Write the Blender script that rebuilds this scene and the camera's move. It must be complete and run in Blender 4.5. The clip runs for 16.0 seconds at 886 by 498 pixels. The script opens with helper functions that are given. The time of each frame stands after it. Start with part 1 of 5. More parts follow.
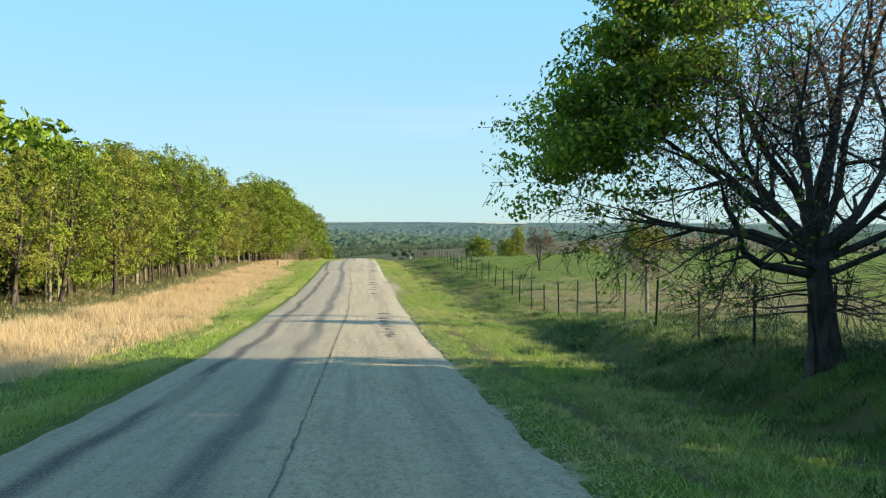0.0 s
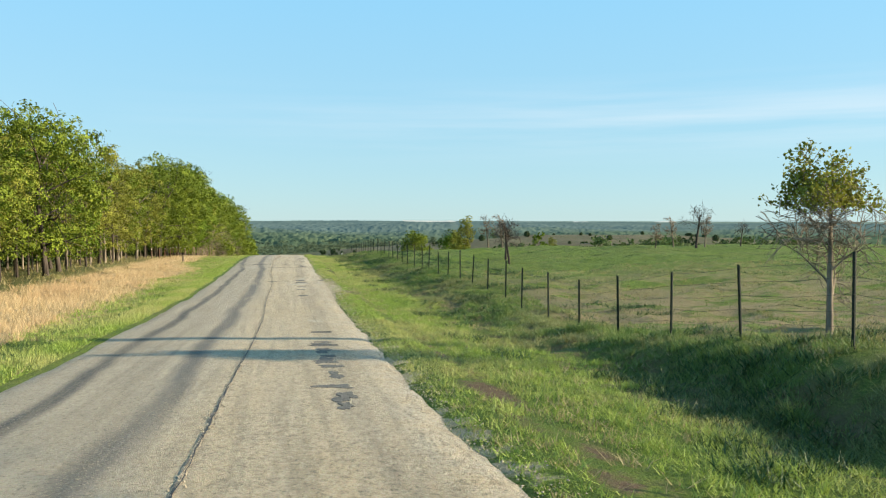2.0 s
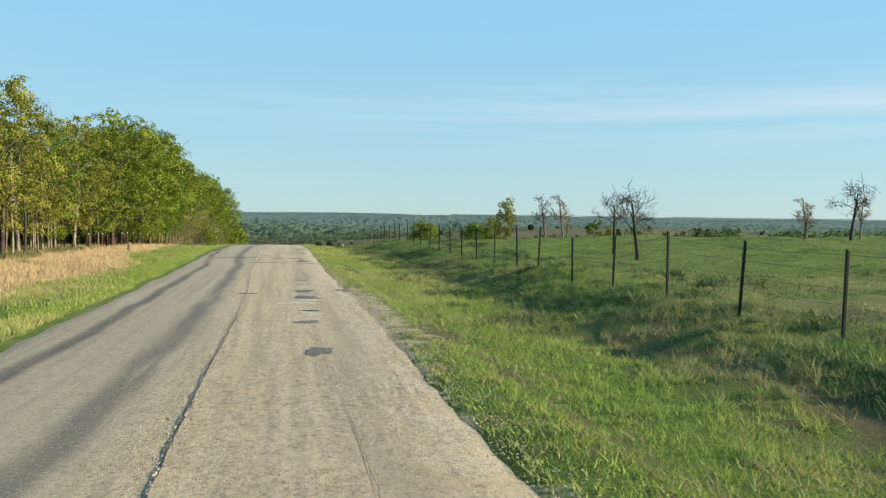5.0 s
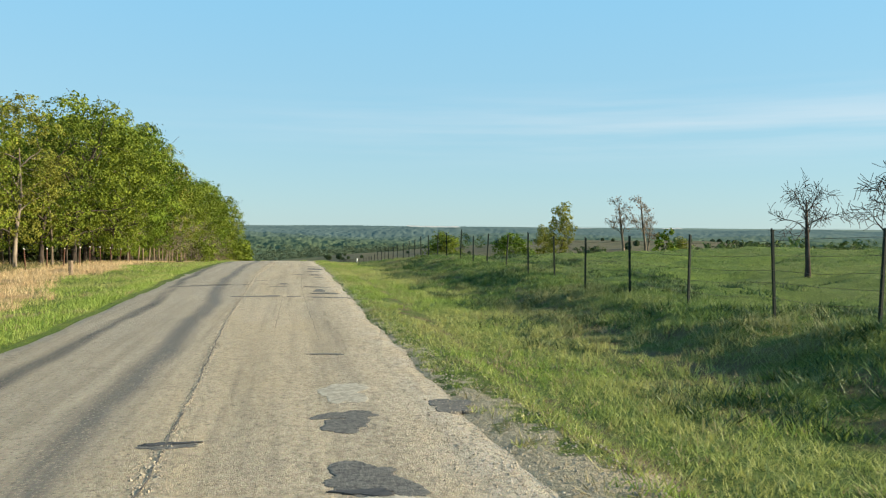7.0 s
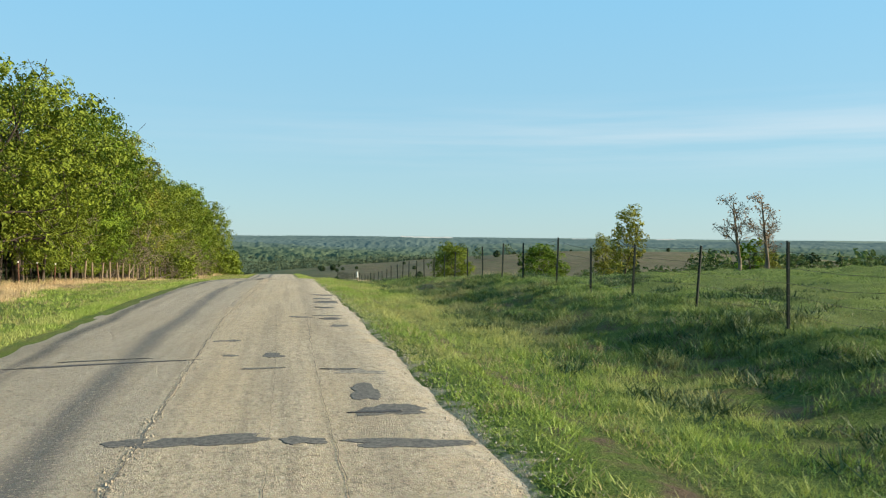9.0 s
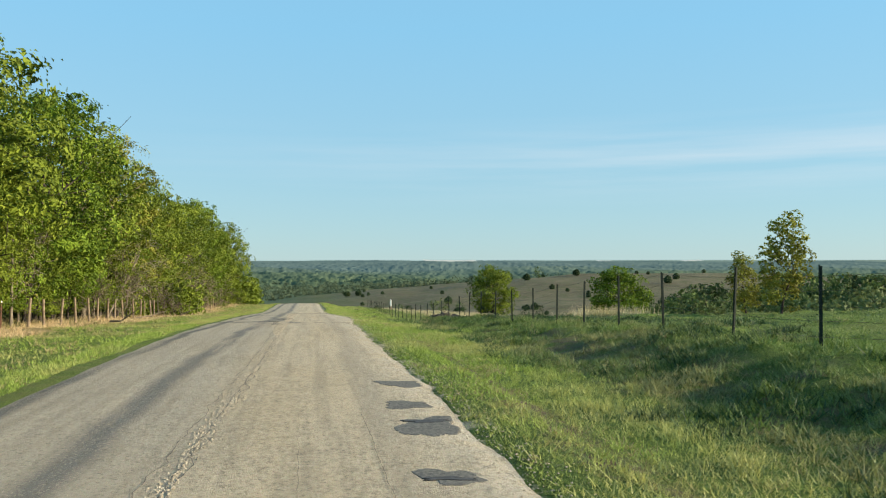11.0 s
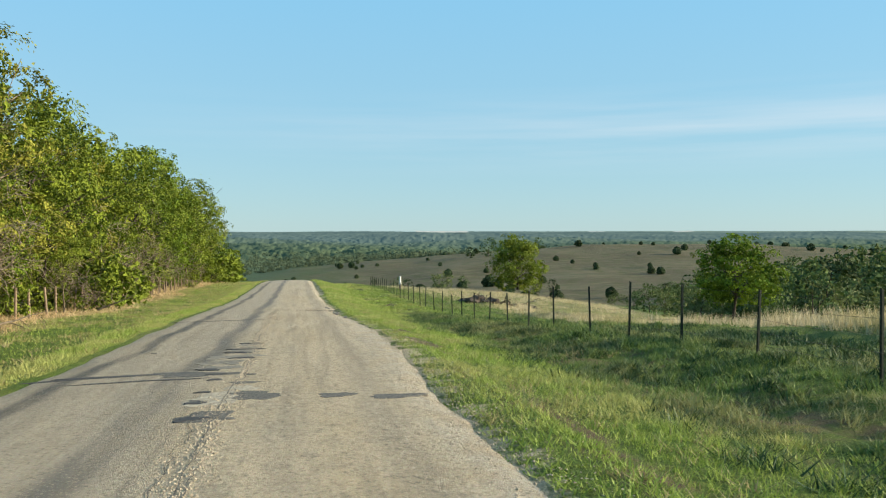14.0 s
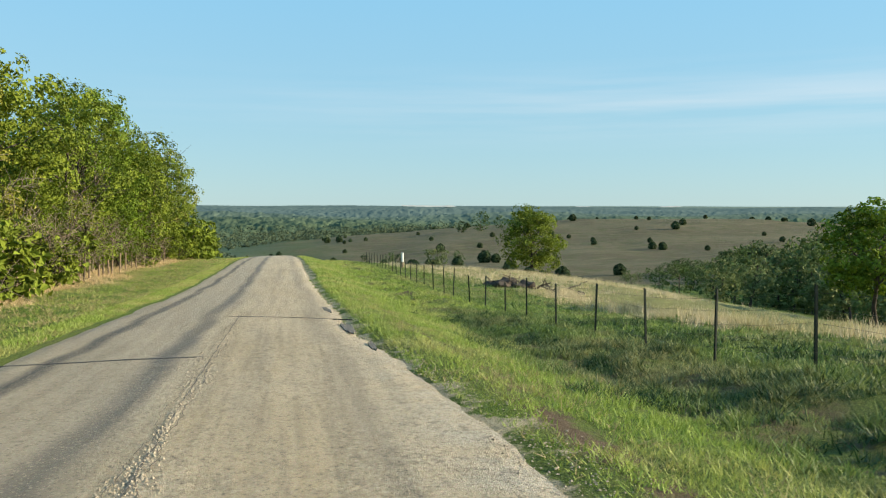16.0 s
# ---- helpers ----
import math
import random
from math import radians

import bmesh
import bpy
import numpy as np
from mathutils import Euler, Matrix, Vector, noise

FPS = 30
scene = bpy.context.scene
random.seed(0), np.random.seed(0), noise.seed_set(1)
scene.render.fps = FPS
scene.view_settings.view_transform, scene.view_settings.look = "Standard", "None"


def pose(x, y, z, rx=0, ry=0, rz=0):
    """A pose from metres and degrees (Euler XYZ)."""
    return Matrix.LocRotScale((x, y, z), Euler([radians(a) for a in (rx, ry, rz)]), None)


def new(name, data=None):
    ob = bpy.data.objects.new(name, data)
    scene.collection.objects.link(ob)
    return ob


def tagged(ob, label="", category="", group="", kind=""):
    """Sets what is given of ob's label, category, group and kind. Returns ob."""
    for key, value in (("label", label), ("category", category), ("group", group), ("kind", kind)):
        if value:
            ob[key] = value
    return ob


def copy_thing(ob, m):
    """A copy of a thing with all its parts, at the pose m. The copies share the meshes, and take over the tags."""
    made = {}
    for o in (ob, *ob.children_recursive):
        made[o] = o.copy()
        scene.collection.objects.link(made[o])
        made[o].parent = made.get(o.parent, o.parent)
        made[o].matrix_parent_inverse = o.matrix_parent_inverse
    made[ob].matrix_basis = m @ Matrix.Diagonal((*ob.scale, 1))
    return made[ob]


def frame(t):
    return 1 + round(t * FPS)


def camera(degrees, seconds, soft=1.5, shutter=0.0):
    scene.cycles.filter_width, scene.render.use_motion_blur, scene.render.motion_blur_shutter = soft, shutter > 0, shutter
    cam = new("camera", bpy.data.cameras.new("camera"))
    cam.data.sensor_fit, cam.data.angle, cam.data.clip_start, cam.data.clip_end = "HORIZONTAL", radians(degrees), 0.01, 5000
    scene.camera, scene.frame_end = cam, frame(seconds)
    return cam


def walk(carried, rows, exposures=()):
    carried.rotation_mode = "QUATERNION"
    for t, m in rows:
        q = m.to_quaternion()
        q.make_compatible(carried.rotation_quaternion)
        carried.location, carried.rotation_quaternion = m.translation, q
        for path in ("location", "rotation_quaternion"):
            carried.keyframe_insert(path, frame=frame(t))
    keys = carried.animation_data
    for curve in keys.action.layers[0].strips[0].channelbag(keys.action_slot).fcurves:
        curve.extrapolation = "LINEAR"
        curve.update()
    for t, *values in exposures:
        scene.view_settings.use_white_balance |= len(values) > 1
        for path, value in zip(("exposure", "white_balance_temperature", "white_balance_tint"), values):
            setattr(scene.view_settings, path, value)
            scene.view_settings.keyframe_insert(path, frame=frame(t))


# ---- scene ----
# ------------------------------------------------------------ camera
cam = camera(57.09, 16.0, soft=1.2, shutter=0.06)
# seconds, x, y, z, tilt from straight down, heading (left positive), lean
PATH = [
    (0, 0.778, -1.054, 2.200, 88.467, -5.750, 0.14),
    (0.5, 0.771, 2.196, 1.951, 88.063, -7.494, 0.13),
    (1, 0.774, 5.454, 1.705, 87.952, -9.051, 0.14),
    (1.5, 0.825, 8.743, 1.466, 88.098, -10.145, 0.06),
    (2, 0.924, 12.071, 1.233, 88.371, -10.777, 0.04),
    (2.5, 1.000, 15.438, 1.041, 88.487, -11.025, -0.05),
    (3, 1.020, 18.848, 0.852, 88.219, -11.191, 0.08),
    (3.5, 1.013, 22.290, 0.679, 87.826, -11.344, 0.40),
    (6, 1.000, 39.669, 0.192, 88.133, -10.949, 0.83),
    (6.5, 1.022, 43.175, 0.124, 88.482, -10.662, 0.70),
    (7, 1.053, 46.705, 0.088, 88.772, -10.576, 0.38),
    (7.5, 1.048, 50.208, 0.072, 89.050, -10.731, 0.36),
    (8, 1.010, 53.688, 0.029, 89.180, -11.086, 0.58),
    (8.5, 0.983, 57.163, 0.023, 89.275, -11.294, 0.57),
    (9, 0.963, 60.655, 0.026, 89.524, -11.088, 0.47),
    (9.5, 0.950, 64.166, 0.053, 89.930, -10.541, 0.30),
    (10, 0.910, 67.677, 0.067, 90.459, -9.729, 0.20),
    (12.5, 0.830, 84.974, -0.035, 91.473, -9.417, -0.25),
    (13, 0.806, 88.392, -0.064, 90.933, -9.478, -0.26),
    (13.5, 0.828, 91.820, -0.108, 90.171, -9.657, -0.36),
    (14, 0.872, 95.261, -0.158, 89.136, -10.095, -0.17),
    (14.5, 0.914, 98.692, -0.218, 88.065, -10.668, 0.10),
    (15, 0.942, 102.090, -0.331, 87.337, -11.204, 0.26),
    (15.5, 0.976, 105.490, -0.471, 87.118, -11.375, 0.20),
    (16, 1.008, 108.885, -0.634, 87.346, -11.053, 0.03),
]


def cam_pose(x, y, z, rx, rz, lean):
    return pose(x, y, z, rx, 0, rz) @ pose(0, 0, 0, 0, 0, lean)


walk(cam, [(t, cam_pose(*p)) for t, *p in PATH], exposures=[(0, 1.24, 6600, 10), (1.5, 1.20, 6650, 10), (2.5, 1.05, 6650, 10), (3.5, 1.0, 6650, 10), (8, 0.98, 6700, 10), (13, 0.93, 6600, 10), (16, 0.97, 6650, 10)])

# ------------------------------------------------------------ sky and sun
SUN_UP, SUN_SIDE = 16.5, 13.0  # degrees above the horizon; degrees behind square to the road, on its right
world = bpy.data.worlds.new("world")
scene.world = world
world.use_nodes = True
wt = world.node_tree
sky = wt.nodes.new("ShaderNodeTexSky")
sky.sky_type, sky.sun_disc = "NISHITA", False
sky.sun_elevation, sky.sun_rotation = radians(SUN_UP), radians(90 + SUN_SIDE)
sky.air_density, sky.dust_density, sky.ozone_density = 1.0, 0.1, 3.0
bg = wt.nodes["Background"]
bg.inputs[1].default_value = 0.105
# thin streaks of high cloud
wtc = wt.nodes.new("ShaderNodeTexCoord")
wmap = wt.nodes.new("ShaderNodeMapping")
wmap.inputs["Scale"].default_value = (1.6, 1.6, 30.0)
wnoise = wt.nodes.new("ShaderNodeTexNoise")
wnoise.inputs["Scale"].default_value, wnoise.inputs["Detail"].default_value = 1.6, 5.0
wramp = wt.nodes.new("ShaderNodeMapRange")
wramp.inputs[1].default_value, wramp.inputs[2].default_value = 0.36, 0.66
wramp.inputs[4].default_value = 0.36
wsep = wt.nodes.new("ShaderNodeSeparateXYZ")
wband = wt.nodes.new("ShaderNodeMapRange")
wband.inputs[1].default_value, wband.inputs[2].default_value = 0.07, 0.12
wband2 = wt.nodes.new("ShaderNodeMapRange")
wband2.inputs[1].default_value, wband2.inputs[2].default_value = 0.18, 0.13
wmul, wmul2 = wt.nodes.new("ShaderNodeMath"), wt.nodes.new("ShaderNodeMath")
wmul.operation = wmul2.operation = "MULTIPLY"
wmix = wt.nodes.new("ShaderNodeMixRGB")
wmix.inputs[2].default_value = (4.2, 4.4, 4.6, 1)
L = wt.links.new
L(wtc.outputs["Generated"], wmap.inputs[0]); L(wmap.outputs[0], wnoise.inputs["Vector"]); L(wnoise.outputs[0], wramp.inputs[0])
L(wtc.outputs["Generated"], wsep.inputs[0]); L(wsep.outputs[2], wband.inputs[0]); L(wsep.outputs[2], wband2.inputs[0])
L(wband.outputs[0], wmul.inputs[0]); L(wband2.outputs[0], wmul.inputs[1]); L(wmul.outputs[0], wmul2.inputs[0]); L(wramp.outputs[0], wmul2.inputs[1])
# clear evening air: the glare near the skyline is softened towards an even pale blue
wgrad = wt.nodes.new("ShaderNodeValToRGB")
for pos_, col in ((0.0, (1.9, 3.05, 3.45, 1)), (0.28, (1.35, 3.15, 4.5, 1)), (1.0, (1.15, 2.6, 4.3, 1))):
    el = wgrad.color_ramp.elements[0] if pos_ == 0.0 else wgrad.color_ramp.elements.new(pos_) if pos_ < 1 else wgrad.color_ramp.elements[-1]
    el.position, el.color = pos_, col
wsoft = wt.nodes.new("ShaderNodeMixRGB")
wsoft.inputs[0].default_value = 0.82
wside = wt.nodes.new("ShaderNodeMapRange")
wside.inputs[1].default_value, wside.inputs[2].default_value = -0.22, 0.35
wmul3 = wt.nodes.new("ShaderNodeMath")
wmul3.operation = "MULTIPLY"
L(wsep.outputs[2], wgrad.inputs[0]); L(sky.outputs[0], wsoft.inputs[1]); L(wgrad.outputs[0], wsoft.inputs[2])
L(wsep.outputs[0], wside.inputs[0]); L(wmul2.outputs[0], wmul3.inputs[0]); L(wside.outputs[0], wmul3.inputs[1])
L(wmul3.outputs[0], wmix.inputs[0]); L(wsoft.outputs[0], wmix.inputs[1]); L(wmix.outputs[0], bg.inputs[0])

sun = new("sun", bpy.data.lights.new("sun", "SUN"))
sun.data.energy, sun.data.angle, sun.data.color = 5.0, radians(0.55), (1.0, 0.86, 0.62)
to_sun = Vector((math.cos(radians(SUN_SIDE)) * math.cos(radians(SUN_UP)), -math.sin(radians(SUN_SIDE)) * math.cos(radians(SUN_UP)), math.sin(radians(SUN_UP))))
sun.rotation_euler = to_sun.to_track_quat("Z", "Y").to_euler()
sun.location = (60, -20, 40)


# ------------------------------------------------------------ materials
class Graph:
    """Short-hand for the nodes of one material."""

    def __init__(self, name, rough=0.9, spec=0.25):
        self.m = bpy.data.materials.new(name)
        self.m.use_nodes = True
        self.t = self.m.node_tree
        self.bsdf = self.t.nodes["Principled BSDF"]
        self.bsdf.inputs["Roughness"].default_value = rough
        self.bsdf.inputs["Specular IOR Level"].default_value = spec
        self.geo = self.t.nodes.new("ShaderNodeNewGeometry")
        self.pos = self.geo.outputs["Position"]

    def put(self, socket, value):
        if isinstance(value, bpy.types.NodeSocket):
            self.t.links.new(value, socket)
        elif isinstance(value, tuple) and len(value) == 3 and socket.type == "RGBA":
            socket.default_value = (*value, 1)
        else:
            socket.default_value = value

    def noise(self, scale, detail=3.0, rough=0.55, stretch=(1, 1, 1), where=None):
        mp = self.t.nodes.new("ShaderNodeMapping")
        mp.inputs["Scale"].default_value = stretch
        self.t.links.new(where or self.pos, mp.inputs[0])
        n = self.t.nodes.new("ShaderNodeTexNoise")
        n.inputs["Scale"].default_value, n.inputs["Detail"].default_value, n.inputs["Roughness"].default_value = scale, detail, rough
        self.t.links.new(mp.outputs[0], n.inputs["Vector"])
        return n.outputs[0]

    def cells(self, scale):
        n = self.t.nodes.new("ShaderNodeTexVoronoi")
        n.inputs["Scale"].default_value = scale
        self.t.links.new(self.pos, n.inputs["Vector"])
        return n.outputs["Distance"], n.outputs["Color"]

    def ramp(self, value, a, b, lo=0.0, hi=1.0):
        n = self.t.nodes.new("ShaderNodeMapRange")
        n.interpolation_type = "SMOOTHSTEP"
        self.put(n.inputs[0], value)
        for i, v in zip((1, 2, 3, 4), (a, b, lo, hi)):
            n.inputs[i].default_value = v
        return n.outputs[0]

    def math(self, op, a, b=0.0):
        n = self.t.nodes.new("ShaderNodeMath")
        n.operation = op
        self.put(n.inputs[0], a)
        self.put(n.inputs[1], b)
        return n.outputs[0]

    def mix(self, fac, a, b, mode="MIX"):
        n = self.t.nodes.new("ShaderNodeMixRGB")
        n.blend_type = mode
        self.put(n.inputs[0], fac)
        self.put(n.inputs[1], a)
        self.put(n.inputs[2], b)
        return n.outputs[0]

    def axis(self, k):
        n = self.t.nodes.new("ShaderNodeSeparateXYZ")
        self.t.links.new(self.pos, n.inputs[0])
        return n.outputs[k]

    def band(self, value, centre, half, soft):
        off = self.math("ABSOLUTE", self.math("SUBTRACT", value, centre))
        return self.ramp(off, half + soft, max(half - soft, 0.0))

    def island(self):
        return self.geo.outputs["Random Per Island"]

    def each(self):
        return self.t.nodes.new("ShaderNodeObjectInfo").outputs["Random"]

    def colour(self, value):
        self.put(self.bsdf.inputs["Base Color"], value)
        return self

    def bump(self, value, strength, distance):
        n = self.t.nodes.new("ShaderNodeBump")
        n.inputs["Strength"].default_value, n.inputs["Distance"].default_value = strength, distance
        self.put(n.inputs["Height"], value)
        self.t.links.new(n.outputs[0], self.bsdf.inputs["Normal"])
        return self

    def leafy(self, colour, share):
        """Thin leaves let part of the light through."""
        tr = self.t.nodes.new("ShaderNodeBsdfTranslucent")
        self.put(tr.inputs[0], colour)
        mixer = self.t.nodes.new("ShaderNodeMixShader")
        mixer.inputs[0].default_value = share
        out = self.t.nodes["Material Output"]
        self.t.links.new(self.bsdf.outputs[0], mixer.inputs[1])
        self.t.links.new(tr.outputs[0], mixer.inputs[2])
        self.t.links.new(mixer.outputs[0], out.inputs[0])
        return self


def leaf_material(name, dark, light, see_through=0.35):
    g = Graph(name, 0.7, 0.15)
    c = g.mix(g.island(), dark, light)
    # lighter and darker patches paint sunlit lumps and shaded gaps into the crown
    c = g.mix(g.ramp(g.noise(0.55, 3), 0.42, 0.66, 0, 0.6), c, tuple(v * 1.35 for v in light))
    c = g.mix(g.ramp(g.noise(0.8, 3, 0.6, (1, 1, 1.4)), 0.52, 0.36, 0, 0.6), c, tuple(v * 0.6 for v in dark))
    c = g.mix(g.math("MULTIPLY", g.each(), 0.25), c, (light[0] * 1.12, light[1] * 0.98, light[2] * 0.9))
    g.colour(c)
    return g.leafy(c, see_through).m


def bark_material(name, dark, light):
    g = Graph(name, 0.95, 0.1)
    n = g.noise(9, 5, 0.7, (1, 1, 0.2))
    c = g.mix(g.ramp(n, 0.3, 0.7), dark, light)
    g.colour(g.mix(g.ramp(g.noise(1.3, 3), 0.45, 0.7, 0, 0.5), c, tuple(v * 1.5 for v in light)))
    return g.bump(n, 0.7, 0.03).m


def blade_material(name, low, high, stray, see_through=0.3):
    g = Graph(name, 0.6, 0.3)
    c = g.mix(g.island(), low, high)
    c = g.mix(g.ramp(g.noise(0.35, 3), 0.42, 0.66, 0, 0.75), c, stray)
    g.colour(c)
    return g.leafy(c, see_through).m


def plain_material(name, a, b, scale=6.0, rough=0.8, metal=0.0, bump=0.2):
    g = Graph(name, rough)
    n = g.noise(scale, 5, 0.65)
    g.bsdf.inputs["Metallic"].default_value = metal
    g.colour(g.mix(g.ramp(n, 0.3, 0.7), a, b))
    return g.bump(n, bump, 0.01).m


def road_material():
    g = Graph("chip_seal", 0.85, 0.3)
    x = g.axis(0)
    stones, tint = g.cells(85)
    fine, _ = g.cells(190)
    wob = g.math("ADD", x, g.ramp(g.noise(0.12, 2), 0.2, 0.8, -0.22, 0.22))
    c = g.mix(g.ramp(stones, 0.1, 0.6), (0.35, 0.28, 0.185), (0.53, 0.43, 0.30))
    c = g.mix(g.ramp(g.noise(0.7, 5, 0.65, (1, 0.25, 1)), 0.4, 0.68, 0, 0.6), c, (0.44, 0.34, 0.21))
    c = g.mix(g.math("MULTIPLY", g.ramp(wob, 0.15, -0.6), 0.6), c, (0.31, 0.275, 0.225))
    # worn wheel paths and the dark tar seam of the other lane
    streak = g.ramp(g.noise(0.5, 4, 0.6, (1.5, 0.12, 1)), 0.24, 0.46)
    y = g.axis(1)
    drift = g.math("ADD", x, g.ramp(g.noise(0.25, 2, 0.5, (0.2, 1, 1)), 0.2, 0.8, -0.12, 0.12))
    outer = g.math("SUBTRACT", g.math("ADD", drift, g.ramp(y, 64, 82, 0.0, 0.62)), g.ramp(y, 92, 116, 0.0, 0.55))
    inner = g.math("SUBTRACT", g.math("ADD", drift, g.ramp(y, 58, 80, 0.0, 0.48)), g.ramp(y, 90, 116, 0.0, 0.5))
    c = g.mix(g.math("MULTIPLY", g.math("MULTIPLY", g.band(outer, -1.97, 0.13, 0.10), streak), 0.92), c, (0.05, 0.053, 0.058))
    c = g.mix(g.math("MULTIPLY", g.math("MULTIPLY", g.band(inner, -0.60, 0.17, 0.13), streak), 0.85), c, (0.085, 0.087, 0.09))
    c = g.mix(g.math("MULTIPLY", g.math("MULTIPLY", g.band(wob, 1.72, 0.12, 0.25), streak), 0.30), c, (0.13, 0.125, 0.115))
    c = g.mix(g.ramp(g.noise(2.2, 4, 0.6, (2.6, 0.07, 1)), 0.46, 0.66, 0, 0.38), c, (0.22, 0.185, 0.135))
    c = g.mix(g.ramp(g.noise(1.4, 4, 0.6, (1.8, 0.10, 1)), 0.54, 0.7, 0, 0.4), c, (0.52, 0.43, 0.31))
    c = g.mix(g.math("MULTIPLY", g.band(wob, 0.75, 0.1, 0.3), g.ramp(g.noise(1.1, 4, 0.6, (1, 0.1, 1)), 0.4, 0.65, 0, 0.3)), c, (0.17, 0.155, 0.13))
    # pale loose stone along the ragged edge
    c = g.mix(g.math("MULTIPLY", g.ramp(x, 1.7, 2.6), g.ramp(g.noise(1.6, 5, 0.7), 0.35, 0.62, 0, 0.8)), c, (0.48, 0.43, 0.35))
    c = g.mix(g.ramp(g.noise(3.5, 6, 0.75), 0.46, 0.75, 0, 0.5), c, (0.24, 0.205, 0.155))
    c = g.mix(g.ramp(g.noise(22, 3, 0.7), 0.5, 0.70, 0, 0.7), c, (0.12, 0.105, 0.082))
    c = g.mix(g.ramp(g.noise(38, 3, 0.75), 0.52, 0.70, 0, 0.6), c, (0.60, 0.50, 0.36))
    c = g.mix(g.ramp(g.noise(9, 4, 0.7, (1, 0.5, 1)), 0.52, 0.72, 0, 0.45), c, (0.20, 0.175, 0.135))
    rough = g.math("MULTIPLY", g.ramp(x, -0.4, 0.3), g.ramp(g.noise(0.8, 3, 0.6, (1.6, 0.2, 1)), 0.36, 0.60))
    chips = g.noise(13, 4, 0.8, (1, 0.7, 1))
    c = g.mix(g.math("MULTIPLY", rough, g.ramp(chips, 0.53, 0.66, 0, 0.65)), c, (0.15, 0.13, 0.10))
    c = g.mix(g.math("MULTIPLY", rough, g.ramp(chips, 0.47, 0.34, 0, 0.6)), c, (0.58, 0.49, 0.36))
    c = g.mix(0.12, c, tint, "MULTIPLY")
    c = g.mix(1.0, c, (1.08, 1.08, 1.05), "MULTIPLY")
    g.colour(c)
    h = g.math("ADD", g.math("MULTIPLY", g.ramp(stones, 0.0, 0.6), 0.7), g.math("MULTIPLY", fine, 0.5))
    h = g.math("ADD", h, g.math("MULTIPLY", g.noise(4, 5, 0.7), 1.6))
    h = g.math("ADD", h, g.math("MULTIPLY", g.math("MULTIPLY", rough, chips), 2.2))
    return g.bump(h, 0.8, 0.018).m


